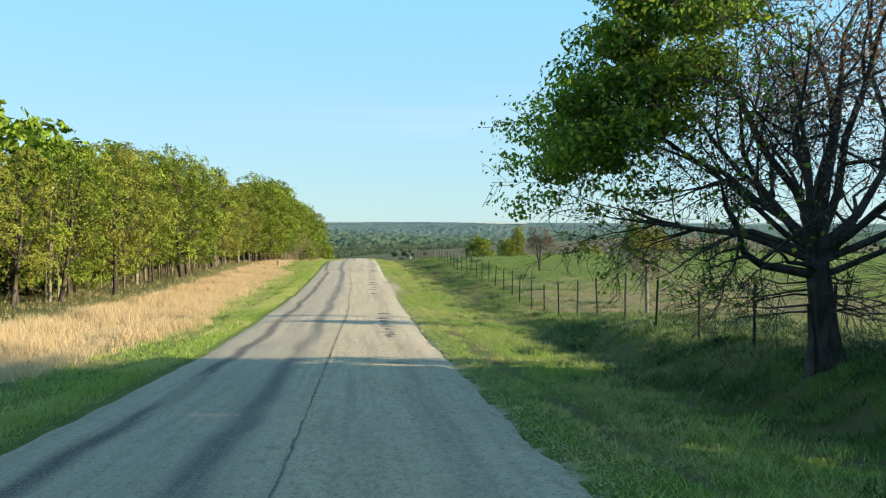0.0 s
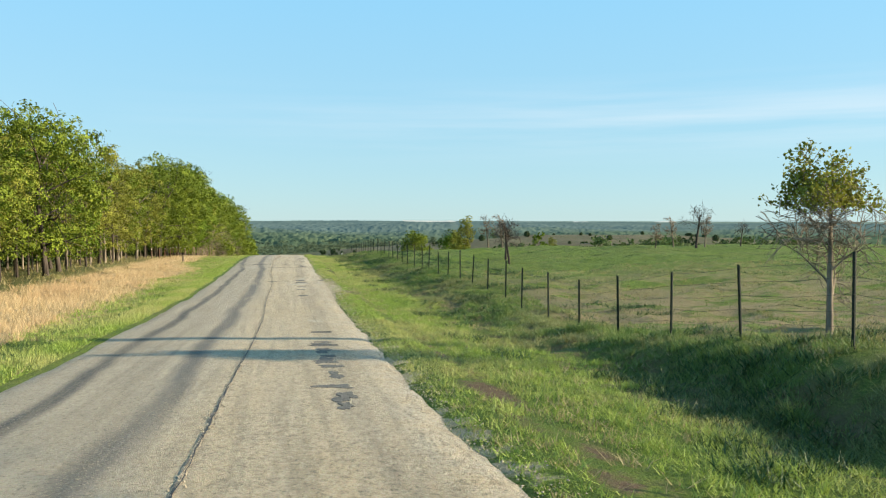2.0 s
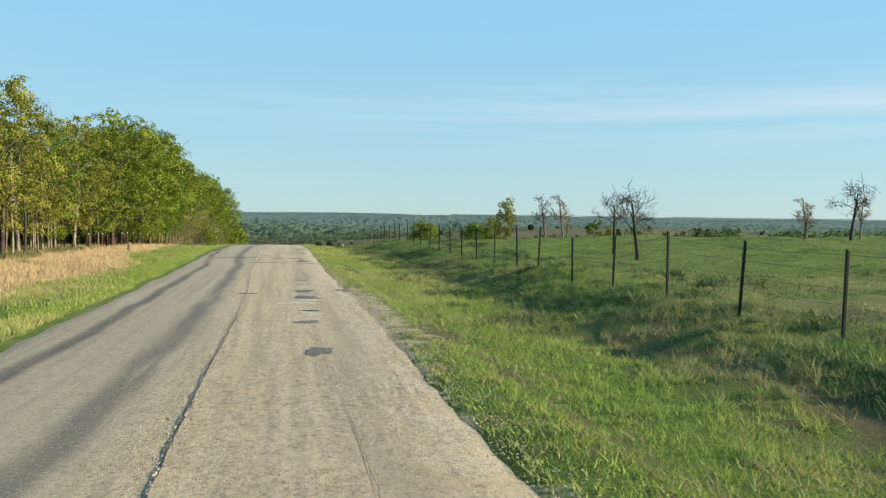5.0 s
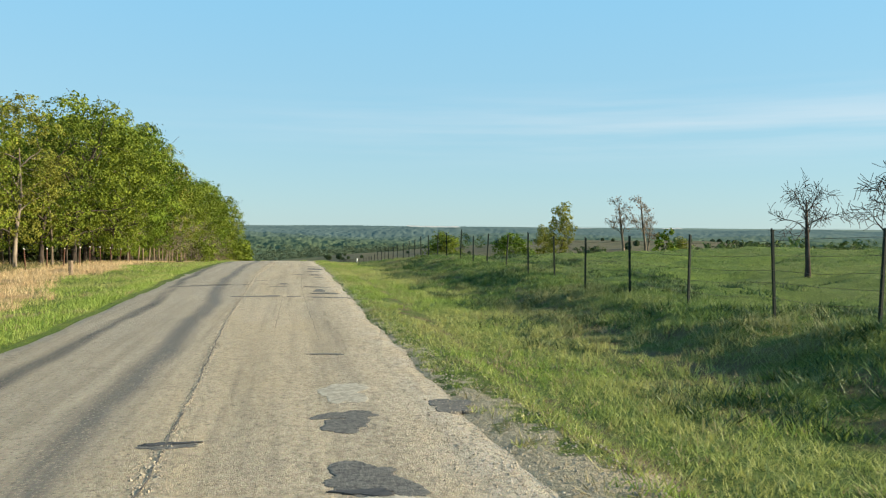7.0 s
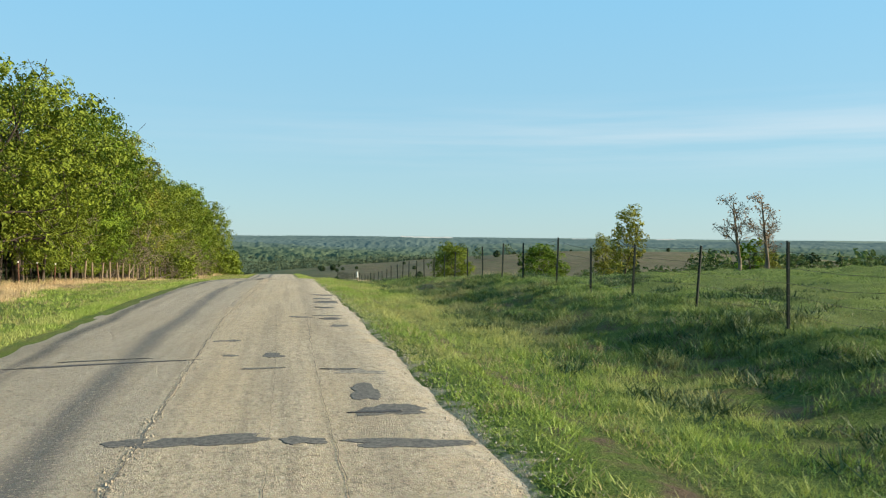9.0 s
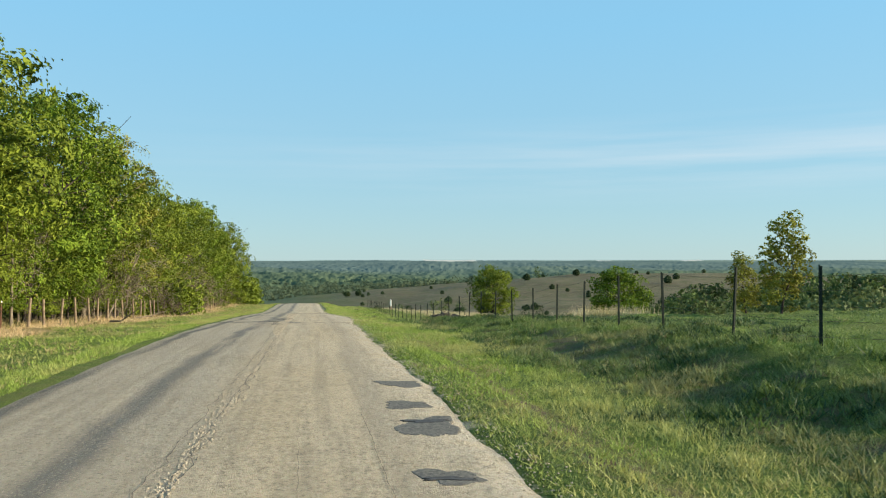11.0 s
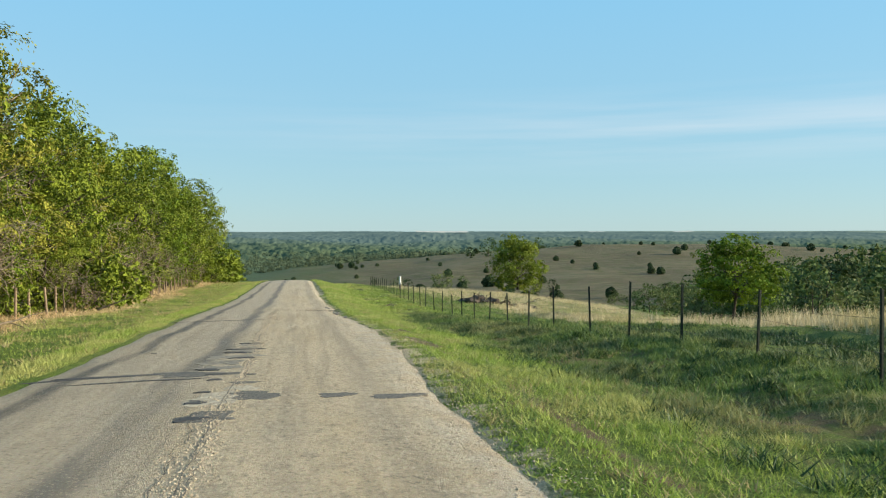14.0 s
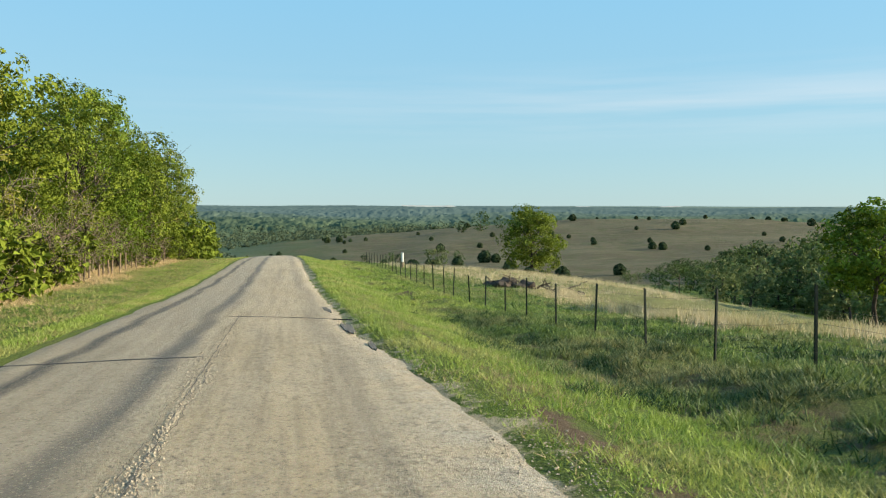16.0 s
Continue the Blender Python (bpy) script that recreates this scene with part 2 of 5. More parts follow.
def ground_material():
    g = Graph("turf_and_soil", 0.95, 0.15)
    x, y = g.axis(0), g.axis(1)
    n1, n2, n3 = g.noise(0.18, 4), g.noise(1.3, 5, 0.65), g.noise(9, 5, 0.7)
    turf = g.mix(g.ramp(n2, 0.32, 0.7), (0.085, 0.142, 0.021), (0.172, 0.24, 0.040))
    turf = g.mix(g.ramp(n1, 0.42, 0.68, 0, 0.7), turf, (0.15, 0.175, 0.05))
    turf = g.mix(g.ramp(n3, 0.5, 0.75, 0, 0.5), turf, (0.10, 0.08, 0.045))
    n4 = g.noise(34, 4, 0.7)
    turf = g.mix(g.ramp(n4, 0.36, 0.56, 0.6, 0.0), turf, (0.03, 0.05, 0.01))
    turf = g.mix(g.ramp(n4, 0.54, 0.70, 0, 0.8), turf, (0.26, 0.31, 0.07))
    n5 = g.noise(75, 3, 0.75)
    turf = g.mix(g.ramp(n5, 0.34, 0.52, 0.7, 0.0), turf, (0.025, 0.04, 0.008))
    # bare soil along the foot of the road and in the ditch
    edge = g.math("ADD", g.math("ADD", g.math("MULTIPLY", g.band(x, -3.05, 0.15, 0.4), 0.35), g.math("MULTIPLY", g.band(x, 3.5, 0.28, 0.2), 1.3)), g.math("MULTIPLY", g.band(x, 6.5, 1.1, 0.7), 0.85))
    soil = g.mix(n3, (0.050, 0.035, 0.022), (0.19, 0.135, 0.085))
    c = g.mix(g.math("MULTIPLY", edge, g.ramp(n2, 0.40, 0.62)), turf, soil)
    grit = g.mix(g.ramp(g.cells(60)[0], 0.1, 0.6), (0.30, 0.235, 0.155), (0.54, 0.44, 0.31))
    reach = g.math("ADD", g.ramp(n2, 0.25, 0.75, -0.95, 0.2), g.math("MULTIPLY", g.math("ADD", g.band(y, 50, 4, 6), g.math("MULTIPLY", g.band(y, 111, 4, 6), 0.6)), 0.8))
    c = g.mix(g.math("MULTIPLY", g.ramp(g.math("SUBTRACT", x, reach), 3.05, 2.7, 0, 0.8), g.ramp(x, 1.0, 2.0)), c, grit)
    worn = g.math("MULTIPLY", g.math("MULTIPLY", g.band(y, 33, 12, 12), g.ramp(x, 7.6, 9.2)), g.math("MULTIPLY", g.ramp(x, 32, 20), g.ramp(g.noise(0.35, 4, 0.6, (1, 2.5, 1)), 0.36, 0.50, 0, 0.95)))
    c = g.mix(worn, c, g.mix(n3, (0.13, 0.095, 0.055), (0.34, 0.27, 0.15)))
    # straw-coloured old grass on the other verge
    wob = g.math("ADD", g.math("ADD", x, g.ramp(y, 60, 90, 0.0, 2.2)), g.ramp(n1, 0.2, 0.8, -1.6, 1.6))
    straw = g.mix(n2, (0.30, 0.21, 0.10), (0.44, 0.32, 0.17))
    c = g.mix(g.math("MULTIPLY", g.math("MULTIPLY", g.ramp(wob, -4.6, -5.8), g.ramp(x, -13.0, -10.0)), g.ramp(y, 95, 120, 1.0, 0.45)), c, straw)
    # leaf litter under the wood
    c = g.mix(g.ramp(x, -10.5, -13.0, 0, 0.8), c, g.mix(n2, (0.06, 0.07, 0.02), (0.15, 0.13, 0.06)))
    # terrace of old grass
    terrace = g.math("MULTIPLY", g.ramp(g.math("ADD", x, g.ramp(n2, 0.2, 0.8, -1.4, 1.4)), 13.4, 15.6, 0, 0.4), g.ramp(g.math("ADD", y, g.ramp(n1, 0.2, 0.8, -9, 9)), 108, 122))
    terrace = g.math("MULTIPLY", terrace, g.ramp(g.math("SUBTRACT", x, g.math("MULTIPLY", y, 0.3)), -12.5, -16.0))
    c = g.mix(terrace, c, g.mix(n2, (0.27, 0.20, 0.11), (0.42, 0.33, 0.19)))
    # brown pasture and then woods
    pasture = g.mix(g.ramp(g.noise(0.03, 5), 0.35, 0.65), (0.106, 0.085, 0.047), (0.142, 0.116, 0.065))
    pasture = g.mix(g.ramp(g.noise(0.25, 6, 0.7, (1, 0.5, 1)), 0.42, 0.68, 0, 0.8), pasture, (0.075, 0.085, 0.03))
    pasture = g.mix(g.ramp(g.noise(0.11, 5, 0.7, (0.6, 2.0, 1)), 0.52, 0.7, 0, 0.6), pasture, (0.20, 0.17, 0.09))
    pasture = g.mix(g.math("MULTIPLY", g.ramp(x, 40, 5), g.ramp(g.noise(0.08, 4), 0.3, 0.6, 0.2, 0.8)), pasture, (0.06, 0.085, 0.03))
    c = g.mix(g.ramp(y, 216, 232), c, pasture)
    woods = g.mix(g.ramp(g.noise(0.02, 6, 0.7), 0.35, 0.65), (0.055, 0.09, 0.045), (0.09, 0.13, 0.06))
    c = g.mix(g.math("MAXIMUM", g.ramp(y, 640, 720), g.math("MULTIPLY", g.ramp(x, 10, -40), g.ramp(y, 240, 300))), c, woods)
    # distant ground goes paler and bluer: haze put into the base colour
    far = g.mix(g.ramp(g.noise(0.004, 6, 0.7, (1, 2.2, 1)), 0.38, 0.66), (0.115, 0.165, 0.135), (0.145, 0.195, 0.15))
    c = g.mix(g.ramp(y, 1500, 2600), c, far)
    g.colour(c)
    return g.bump(g.math("ADD", g.math("ADD", g.math("MULTIPLY", n2, 1.2), n3), g.math("MULTIPLY", n4, 0.8)), 0.9, 0.07).m


def far_woods_material():
    g = Graph("hazed_hill_woods", 1.0, 0.0)
    y = g.axis(1)
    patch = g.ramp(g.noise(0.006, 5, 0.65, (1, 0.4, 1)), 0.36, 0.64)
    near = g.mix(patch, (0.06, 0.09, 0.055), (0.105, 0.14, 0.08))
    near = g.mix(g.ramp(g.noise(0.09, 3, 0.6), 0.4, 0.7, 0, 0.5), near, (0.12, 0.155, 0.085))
    # farther crowns get a paler, bluer tone, haze painted into it
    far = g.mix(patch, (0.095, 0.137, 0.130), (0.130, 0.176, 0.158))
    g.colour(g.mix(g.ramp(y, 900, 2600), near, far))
    return g.m


M_ROAD, M_GROUND = road_material(), ground_material()
M_TAR = plain_material("old_tar", (0.035, 0.034, 0.033), (0.075, 0.07, 0.065), 20, 0.75)
M_CRACK = plain_material("gritty_crack", (0.05, 0.045, 0.038), (0.22, 0.19, 0.15), 16, 0.95)
M_HOLE = plain_material("worn_patch", (0.27, 0.235, 0.175), (0.50, 0.43, 0.32), 14, 0.95, 0, 0.9)
M_PATCH = plain_material("patched_asphalt", (0.075, 0.070, 0.062), (0.175, 0.16, 0.135), 26, 0.95, 0, 1.0)
M_SUNKEN = plain_material("sunken_asphalt", (0.14, 0.125, 0.10), (0.32, 0.28, 0.215), 18, 0.95, 0, 0.9)
M_STONE = plain_material("loose_stone", (0.22, 0.18, 0.13), (0.50, 0.43, 0.32), 40, 0.9)
M_STEEL = plain_material("painted_steel", (0.008, 0.017, 0.012), (0.024, 0.032, 0.025), 14, 0.7, 0.0)
M_WIRE = plain_material("rusty_wire", (0.05, 0.045, 0.04), (0.13, 0.11, 0.09), 20, 0.55, 0.6)
M_GREYWOOD = plain_material("weathered_wood", (0.16, 0.115, 0.078), (0.31, 0.24, 0.17), 12, 0.9)
M_REDWOOD = plain_material("red_brown_wood", (0.07, 0.035, 0.024), (0.17, 0.085, 0.055), 14, 0.85)
M_WHITE = plain_material("white_paint", (0.72, 0.72, 0.70), (0.82, 0.82, 0.80), 8, 0.6)
M_PALE = plain_material("pale_soil", (0.40, 0.40, 0.35), (0.48, 0.47, 0.42), 0.05, 0.95)
M_BARK = bark_material("dark_bark", (0.030, 0.024, 0.020), (0.085, 0.07, 0.058))
M_BARK_BLACK = bark_material("black_bark", (0.028, 0.023, 0.021), (0.095, 0.078, 0.07))
M_BARK_PALE = bark_material("pale_bark", (0.11, 0.09, 0.07), (0.25, 0.21, 0.165))
M_TWIG = bark_material("grey_twigs", (0.085, 0.066, 0.048), (0.20, 0.165, 0.122))
M_GREYTREE = bark_material("grey_bark", (0.07, 0.055, 0.045), (0.17, 0.14, 0.115))
M_DEADLEAF = leaf_material("brown_dry_leaves", (0.19, 0.125, 0.08), (0.36, 0.24, 0.15), 0.35)
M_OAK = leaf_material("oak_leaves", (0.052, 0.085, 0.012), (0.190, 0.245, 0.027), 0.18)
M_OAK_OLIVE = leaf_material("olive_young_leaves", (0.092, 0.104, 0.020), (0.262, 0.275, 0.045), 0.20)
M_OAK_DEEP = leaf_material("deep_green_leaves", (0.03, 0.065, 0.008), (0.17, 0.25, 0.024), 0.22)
# roadside oak leaves in two tones, sunlight and shade put into the colour
M_ROADSIDE_SUNLIT = leaf_material("sunlit_tone_oak_leaves", (0.10, 0.17, 0.016), (0.32, 0.40, 0.045), 0.5)
M_ROADSIDE_SHADED = leaf_material("shaded_tone_oak_leaves", (0.05, 0.115, 0.022), (0.17, 0.28, 0.04), 0.45)
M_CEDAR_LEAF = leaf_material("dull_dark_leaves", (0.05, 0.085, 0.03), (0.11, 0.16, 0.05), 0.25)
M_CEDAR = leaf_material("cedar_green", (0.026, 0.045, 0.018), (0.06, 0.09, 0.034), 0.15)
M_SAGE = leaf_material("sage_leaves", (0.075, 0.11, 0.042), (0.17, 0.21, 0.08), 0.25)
# distant foliage, greyed and blued so its colour carries the haze
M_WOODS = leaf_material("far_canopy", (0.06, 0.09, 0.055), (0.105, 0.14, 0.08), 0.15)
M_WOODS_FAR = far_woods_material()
M_BLADE = blade_material("green_blades", (0.14, 0.225, 0.036), (0.36, 0.455, 0.095), (0.44, 0.42, 0.16))
# darker copy of the green blades, with the ditch bank's shade in its colour
M_BLADE_DARK = blade_material("darker_green_blades", (0.08, 0.145, 0.034), (0.20, 0.28, 0.07), (0.27, 0.26, 0.12))
M_DRY = blade_material("matted_dead_blades", (0.27, 0.22, 0.10), (0.44, 0.37, 0.19), (0.22, 0.22, 0.07))
# rank weeds, coloured dark enough to paint shade on bank and field
M_BLADE_RANK_SHADE = blade_material("rank_and_shade_blades", (0.018, 0.05, 0.016), (0.06, 0.12, 0.035), (0.08, 0.11, 0.04), 0.12)
M_SEDGE = blade_material("pale_sedge", (0.42, 0.35, 0.21), (0.66, 0.56, 0.38), (0.36, 0.33, 0.15))
M_STRAW = blade_material("straw_blades", (0.45, 0.33, 0.165), (0.70, 0.55, 0.335), (0.56, 0.38, 0.21))


# ------------------------------------------------------------ meshes and tags
def mesh_from(name, verts, faces, mats, index=None, smooth=False):
    """A mesh from an array of points and one of equal-sized faces."""
    me = bpy.data.meshes.new(name)
    verts, faces = np.asarray(verts, np.float32), np.asarray(faces, np.int32)
    k = faces.shape[1]
    me.vertices.add(len(verts))
    me.vertices.foreach_set("co", verts.ravel())
    me.loops.add(faces.size)
    me.loops.foreach_set("vertex_index", faces.ravel())
    me.polygons.add(len(faces))
    me.polygons.foreach_set("loop_start", np.arange(0, faces.size, k, dtype=np.int32))
    me.polygons.foreach_set("loop_total", np.full(len(faces), k, np.int32))
    for m in mats:
        me.materials.append(m)
    if index is not None:
        me.polygons.foreach_set("material_index", np.asarray(index, np.int32))
    me.polygons.foreach_set("use_smooth", np.full(len(faces), smooth))
    me.update(calc_edges=True)
    me.validate()
    return me


def part(name, me, parent, label="", m=None):
    ob = new(name, me)
    ob.parent = parent
    if m is not None:
        ob.matrix_basis = m
    return tagged(ob, label)


def thing(name, label, category, group="", kind="", at=(0, 0, 0)):
    ob = new(name)
    ob.empty_display_size = 0.3
    ob.location = at
    return tagged(ob, label, category, group, kind)


def stuff(name, me, label, category):
    return tagged(new(name, me), label, category, kind="stuff")


def bm_mesh(bm, m, smooth=False):
    me = bpy.data.meshes.new("part")
    bm.to_mesh(me)
    bm.free()
    me.materials.append(m)
    for p in me.polygons:
        p.use_smooth = smooth
    return me


# ------------------------------------------------------------ lie of the land
STATION = np.arange(-10, 251, 10.0)
LEVEL = np.array([1.26, 0.50, -0.24, -0.82, -1.15, -1.43, -1.54, -1.59, -1.56, -1.62, -1.70, -1.88, -2.27, -2.66, -3.15, -3.65, -3.98, -4.25, -4.48, -4.78, -5.18, -5.67, -6.17, -6.68, -7.19, -7.69, -8.20])
STATION = np.r_[-200, -60, STATION, 300, 360, 430, 600]
LEVEL = np.r_[9.0, 4.6, LEVEL, -12.0, -17.5, -23.0, -27.0]
FINE = np.arange(-200, 601, 1.0)
level_fine = np.convolve(np.pad(np.interp(FINE, STATION, LEVEL), 6, mode="edge"), np.ones(13) / 13, "valid")


def road_z(y):
    return np.interp(y, FINE, level_fine)


def ease(v, a, b):
    u = np.clip((np.asarray(v, float) - a) / (b - a), 0, 1)
    return u * u * (3 - 2 * u)


def waves(x, y, size, seed):
    """Gentle irregular swells between -1 and 1."""
    r = np.random.RandomState(seed)
    out = 0
    for k in range(7):
        a, q, p = r.rand() * 6.28, (0.6 + 1.2 * r.rand()) * 6.28 / size, r.rand() * 6.28
        out = out + np.sin((x * math.cos(a) + y * math.sin(a)) * q + p)
    return out / 3.2


FENCE_Y = np.array([-20, 16, 22, 24.5, 27, 29.7, 32.2, 34.6, 37.6, 40, 46, 58, 64, 69, 72, 78, 86, 93, 99.5, 103, 108, 113, 116.5, 119.5, 123, 128, 140, 170, 210])
FENCE_REL = np.array([0.33, 0.33, 0.36, 0.21, 0.13, -0.12, -0.21, -0.26, -0.07, 0.13, 0.35, 0.32, 0.22, 0.24, 0.36, 0.40, 0.44, 0.30, 0.06, -0.06, -0.04, -0.14, -0.33, -0.46, -0.64, -0.74, -0.80, -0.85, -0.7])


def land(x, y):
    x, y = np.asarray(x, float), np.asarray(y, float)
    z = road_z(y)
    rel = np.interp(y, FENCE_Y, FENCE_REL)
    # right-hand verge, ditch, fence line and field
    deep = np.interp(y, [0, 22, 28, 32, 42, 46, 56, 62, 72, 80, 104, 112, 120, 140], [0.34, 0.34, 0.14, 0.03, 0.03, 0.12, 0.13, 0.06, 0.07, 0.05, 0.05, 0.12, 0.18, 0.2])
    off = x - np.interp(y, [0, 22, 32, 45, 105, 112, 130], [6.6, 6.9, 6.6, 6.4, 6.3, 5.8, 5.6]) - 0.15 * waves(0 * y, y, 14, 5)
    ditch = -deep * np.exp(-((off / np.where(off < 0, 1.5, np.where(y < 26, 0.75, 1.1))) ** 2))
    right = ditch + 1.1 * rel * ease(x, 3.2, 9.6) - (0.10 * ease(x, 3.3, 3.75) + 0.07 * ease(x, 3.6, 5.6)) * (1 - ease(x, 6.4, 8.2))
    right += ease(x, 10, 30) * 0.45 * (1 - ease(y, 95, 118))
    right += -0.08 * np.clip(x - 9.0, 0, 9) * ease(y, 120, 142)
    right += (0.06 * waves(x, y, 5.0, 11) + 0.085 * waves(x, y, 1.6, 15) + 0.045 * waves(x, y, 0.9, 16)) * ease(x, 4.8, 6.5) + 0.10 * waves(x, y, 14, 12) * ease(x, 9, 16)
    # left-hand verge and wood
    left = -0.12 * ease(-x, 3.1, 4.6) + 0.05 * waves(x, y, 6, 13) * ease(-x, 4, 6)
    z = z + np.where(x > 0, right, left)
    z = z - 0.10 * (1 - ease(np.abs(x), 2.35, 2.8)) * (y < 260)
    z = z + 0.012 * waves(x, y, 0.9, 14) * ease(np.abs(x), 2.9, 3.4)
    # valley, pasture hill, and rolling country behind
    far = np.interp(y, [0, 230, 400, 700, 1200, 2000, 3000, 3800, 4400, 5000], [-12.5, -14.5, -25, -27, -22, -13, 0, 13, 27, 30])
    far = far + waves(x, y, 620, 21) * np.interp(y, [300, 700, 2000, 3000, 4400], [0, 2.5, 7.0, 8.0, 1.6])
    far = far + 18.8 * np.exp(-(((x - 230) / 230) ** 2) - ((y - 540) / np.where(y < 540, 235, 240)) ** 2)
    far = far + 0.8 * waves(x, y, 70, 23) * ease(y, 220, 260)
    rim = 17 + 95 * (1 - ease(y, 72, 118))
    keep = (1 - ease(y, 205, 300)) * (1 - ease(x, rim, rim + 55))
    keep = np.maximum(keep, (1 - ease(y, 215, 330)) * (x < 0) + (x >= 0) * (1 - ease(x, 10, 26)) * (1 - ease(y, 215, 330)))
    return z * keep + far * (1 - keep)


def steps(*spans):
    out = []
    for a, b, d in spans:
        out += list(np.arange(a, b - 1e-6, d))
    return np.array(out + [spans[-1][1]])


def sheet(xs, ys, fz):
    gx, gy = np.meshgrid(xs, ys)
    v = np.c_[gx.ravel(), gy.ravel(), fz(gx, gy).ravel()]
    n, m = len(xs), len(ys)
    i = (np.arange(m - 1)[:, None] * n + np.arange(n - 1)[None]).ravel()
    return v, np.c_[i, i + 1, i + n + 1, i + n]


gv, gf = sheet(steps((-3600, -400, 160), (-400, -40, 18), (-40, -10, 1.6), (-10, 12, 0.3), (12, 26, 0.6), (26, 60, 1.6), (60, 420, 12), (420, 4000, 160)),
               steps((-200, -12, 12), (-12, 215, 0.7), (215, 720, 9), (720, 4900, 75)), land)
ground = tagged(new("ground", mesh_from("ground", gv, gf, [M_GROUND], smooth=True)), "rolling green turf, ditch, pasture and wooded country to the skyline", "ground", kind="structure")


# ------------------------------------------------------------ road
def road_edge(y, side):
    y = np.asarray(y, float)
    if side < 0:
        return -2.92 - 0.25 * np.exp(-(((y - 88) / 14) ** 2)) + 0.07 * waves(0 * y, y, 9, 31) + 0.03 * waves(0 * y, y, 1.7, 32)
    wide = 0.12 * np.exp(-(((y - 51) / 6) ** 2)) + 0.30 * np.exp(-(((y - 112) / 5.0) ** 2)) - 0.12 * np.exp(-(((y - 95) / 9) ** 2)) - 0.4 * ease(y, 118, 124)
    return 2.66 + wide + 0.05 * waves(0 * y, y, 7, 33) + 0.03 * waves(0 * y, y, 1.1, 34) + 0.05 * waves(0 * y, y, 3.1, 38) + 0.03 * waves(0 * y, y, 0.4, 35)


def road_top(x, y):
    crown = 0.035 * (1 - (np.asarray(x, float) / 2.8) ** 2)
    return road_z(y) + crown + 0.006 * waves(x, y, 2.2, 36)


ry = steps((-30, 150, 0.22), (150, 330, 1.0))
ru = np.linspace(0, 1, 23)
le, re_ = road_edge(ry, -1), road_edge(ry, 1)
rx = le[:, None] + (re_ - le)[:, None] * ru[None]
ryy = np.repeat(ry[:, None], len(ru), 1)
rz = road_top(rx, ryy)
rz[:, 0] -= 0.07
rz[:, -1] -= 0.07
rv = np.c_[rx.ravel(), ryy.ravel(), rz.ravel()]
ii = (np.arange(len(ry) - 1)[:, None] * len(ru) + np.arange(len(ru) - 1)[None]).ravel()
road = tagged(new("road", mesh_from("road", rv, np.c_[ii, ii + 1, ii + len(ru) + 1, ii + len(ru)], [M_ROAD], smooth=True)),
              "worn tan chip-seal country road with ragged gravelly edges", "road", kind="structure")


def blob(cx, cy, lx, ly, seed, n=84, lift=0.005, rough=0.36, slant=0.0):
    """A flat irregular patch laid on the road, with a thin edge."""
    r = np.random.RandomState(seed)
    a = np.linspace(0, 2 * math.pi, n, endpoint=False)
    rad = 1 / (np.abs(np.cos(a)) ** 3.2 + np.abs(np.sin(a)) ** 3.2) ** (1 / 3.2)
    rad = rad * (1 + rough * (0.5 * np.sin(2 * a + r.rand() * 6) + 0.35 * np.sin(3 * a + r.rand() * 6) + 0.3 * np.sin(5 * a + r.rand() * 6) + (r.rand(n) - 0.5) * 0.3 + 0.16 * np.sin(8 * a + r.rand() * 6)))
    px, py = cx + 0.66 * lx * rad * np.cos(a), cy + 0.8 * ly * rad * np.sin(a)
    py = py + slant * (px - cx)
    rings = [(0.0, lift), (0.55, lift), (0.93, lift), (1.0, lift * 0.4), (1.03, -0.02)]
    v, f = [(cx, cy, float(road_top(cx, cy)) + lift)], []
    for s, h in rings[1:]:
        for x, y in zip(cx + (px - cx) * s, cy + (py - cy) * s):
            v.append((x, y, float(road_top(x, y)) + h))
    for k in range(n):
        j = (k + 1) % n
        f.append((0, 1 + k, 1 + j, 1 + j))
        for q in range(len(rings) - 2):
            b = 1 + q * n
            f.append((b + k, b + n + k, b + n + j, b + j))
    quads = [q for q in f if q[2] != q[3]]
    tris = [q[:3] for q in f if q[2] == q[3]]
    me = bpy.data.meshes.new("patch")
    me.from_pydata(v, [], tris + quads)
    return me


def add_patch(name, m, *args, label="", **kw):
    me = blob(*args, **kw)
    me.materials.append(m)
    return part(name, me, road, label)


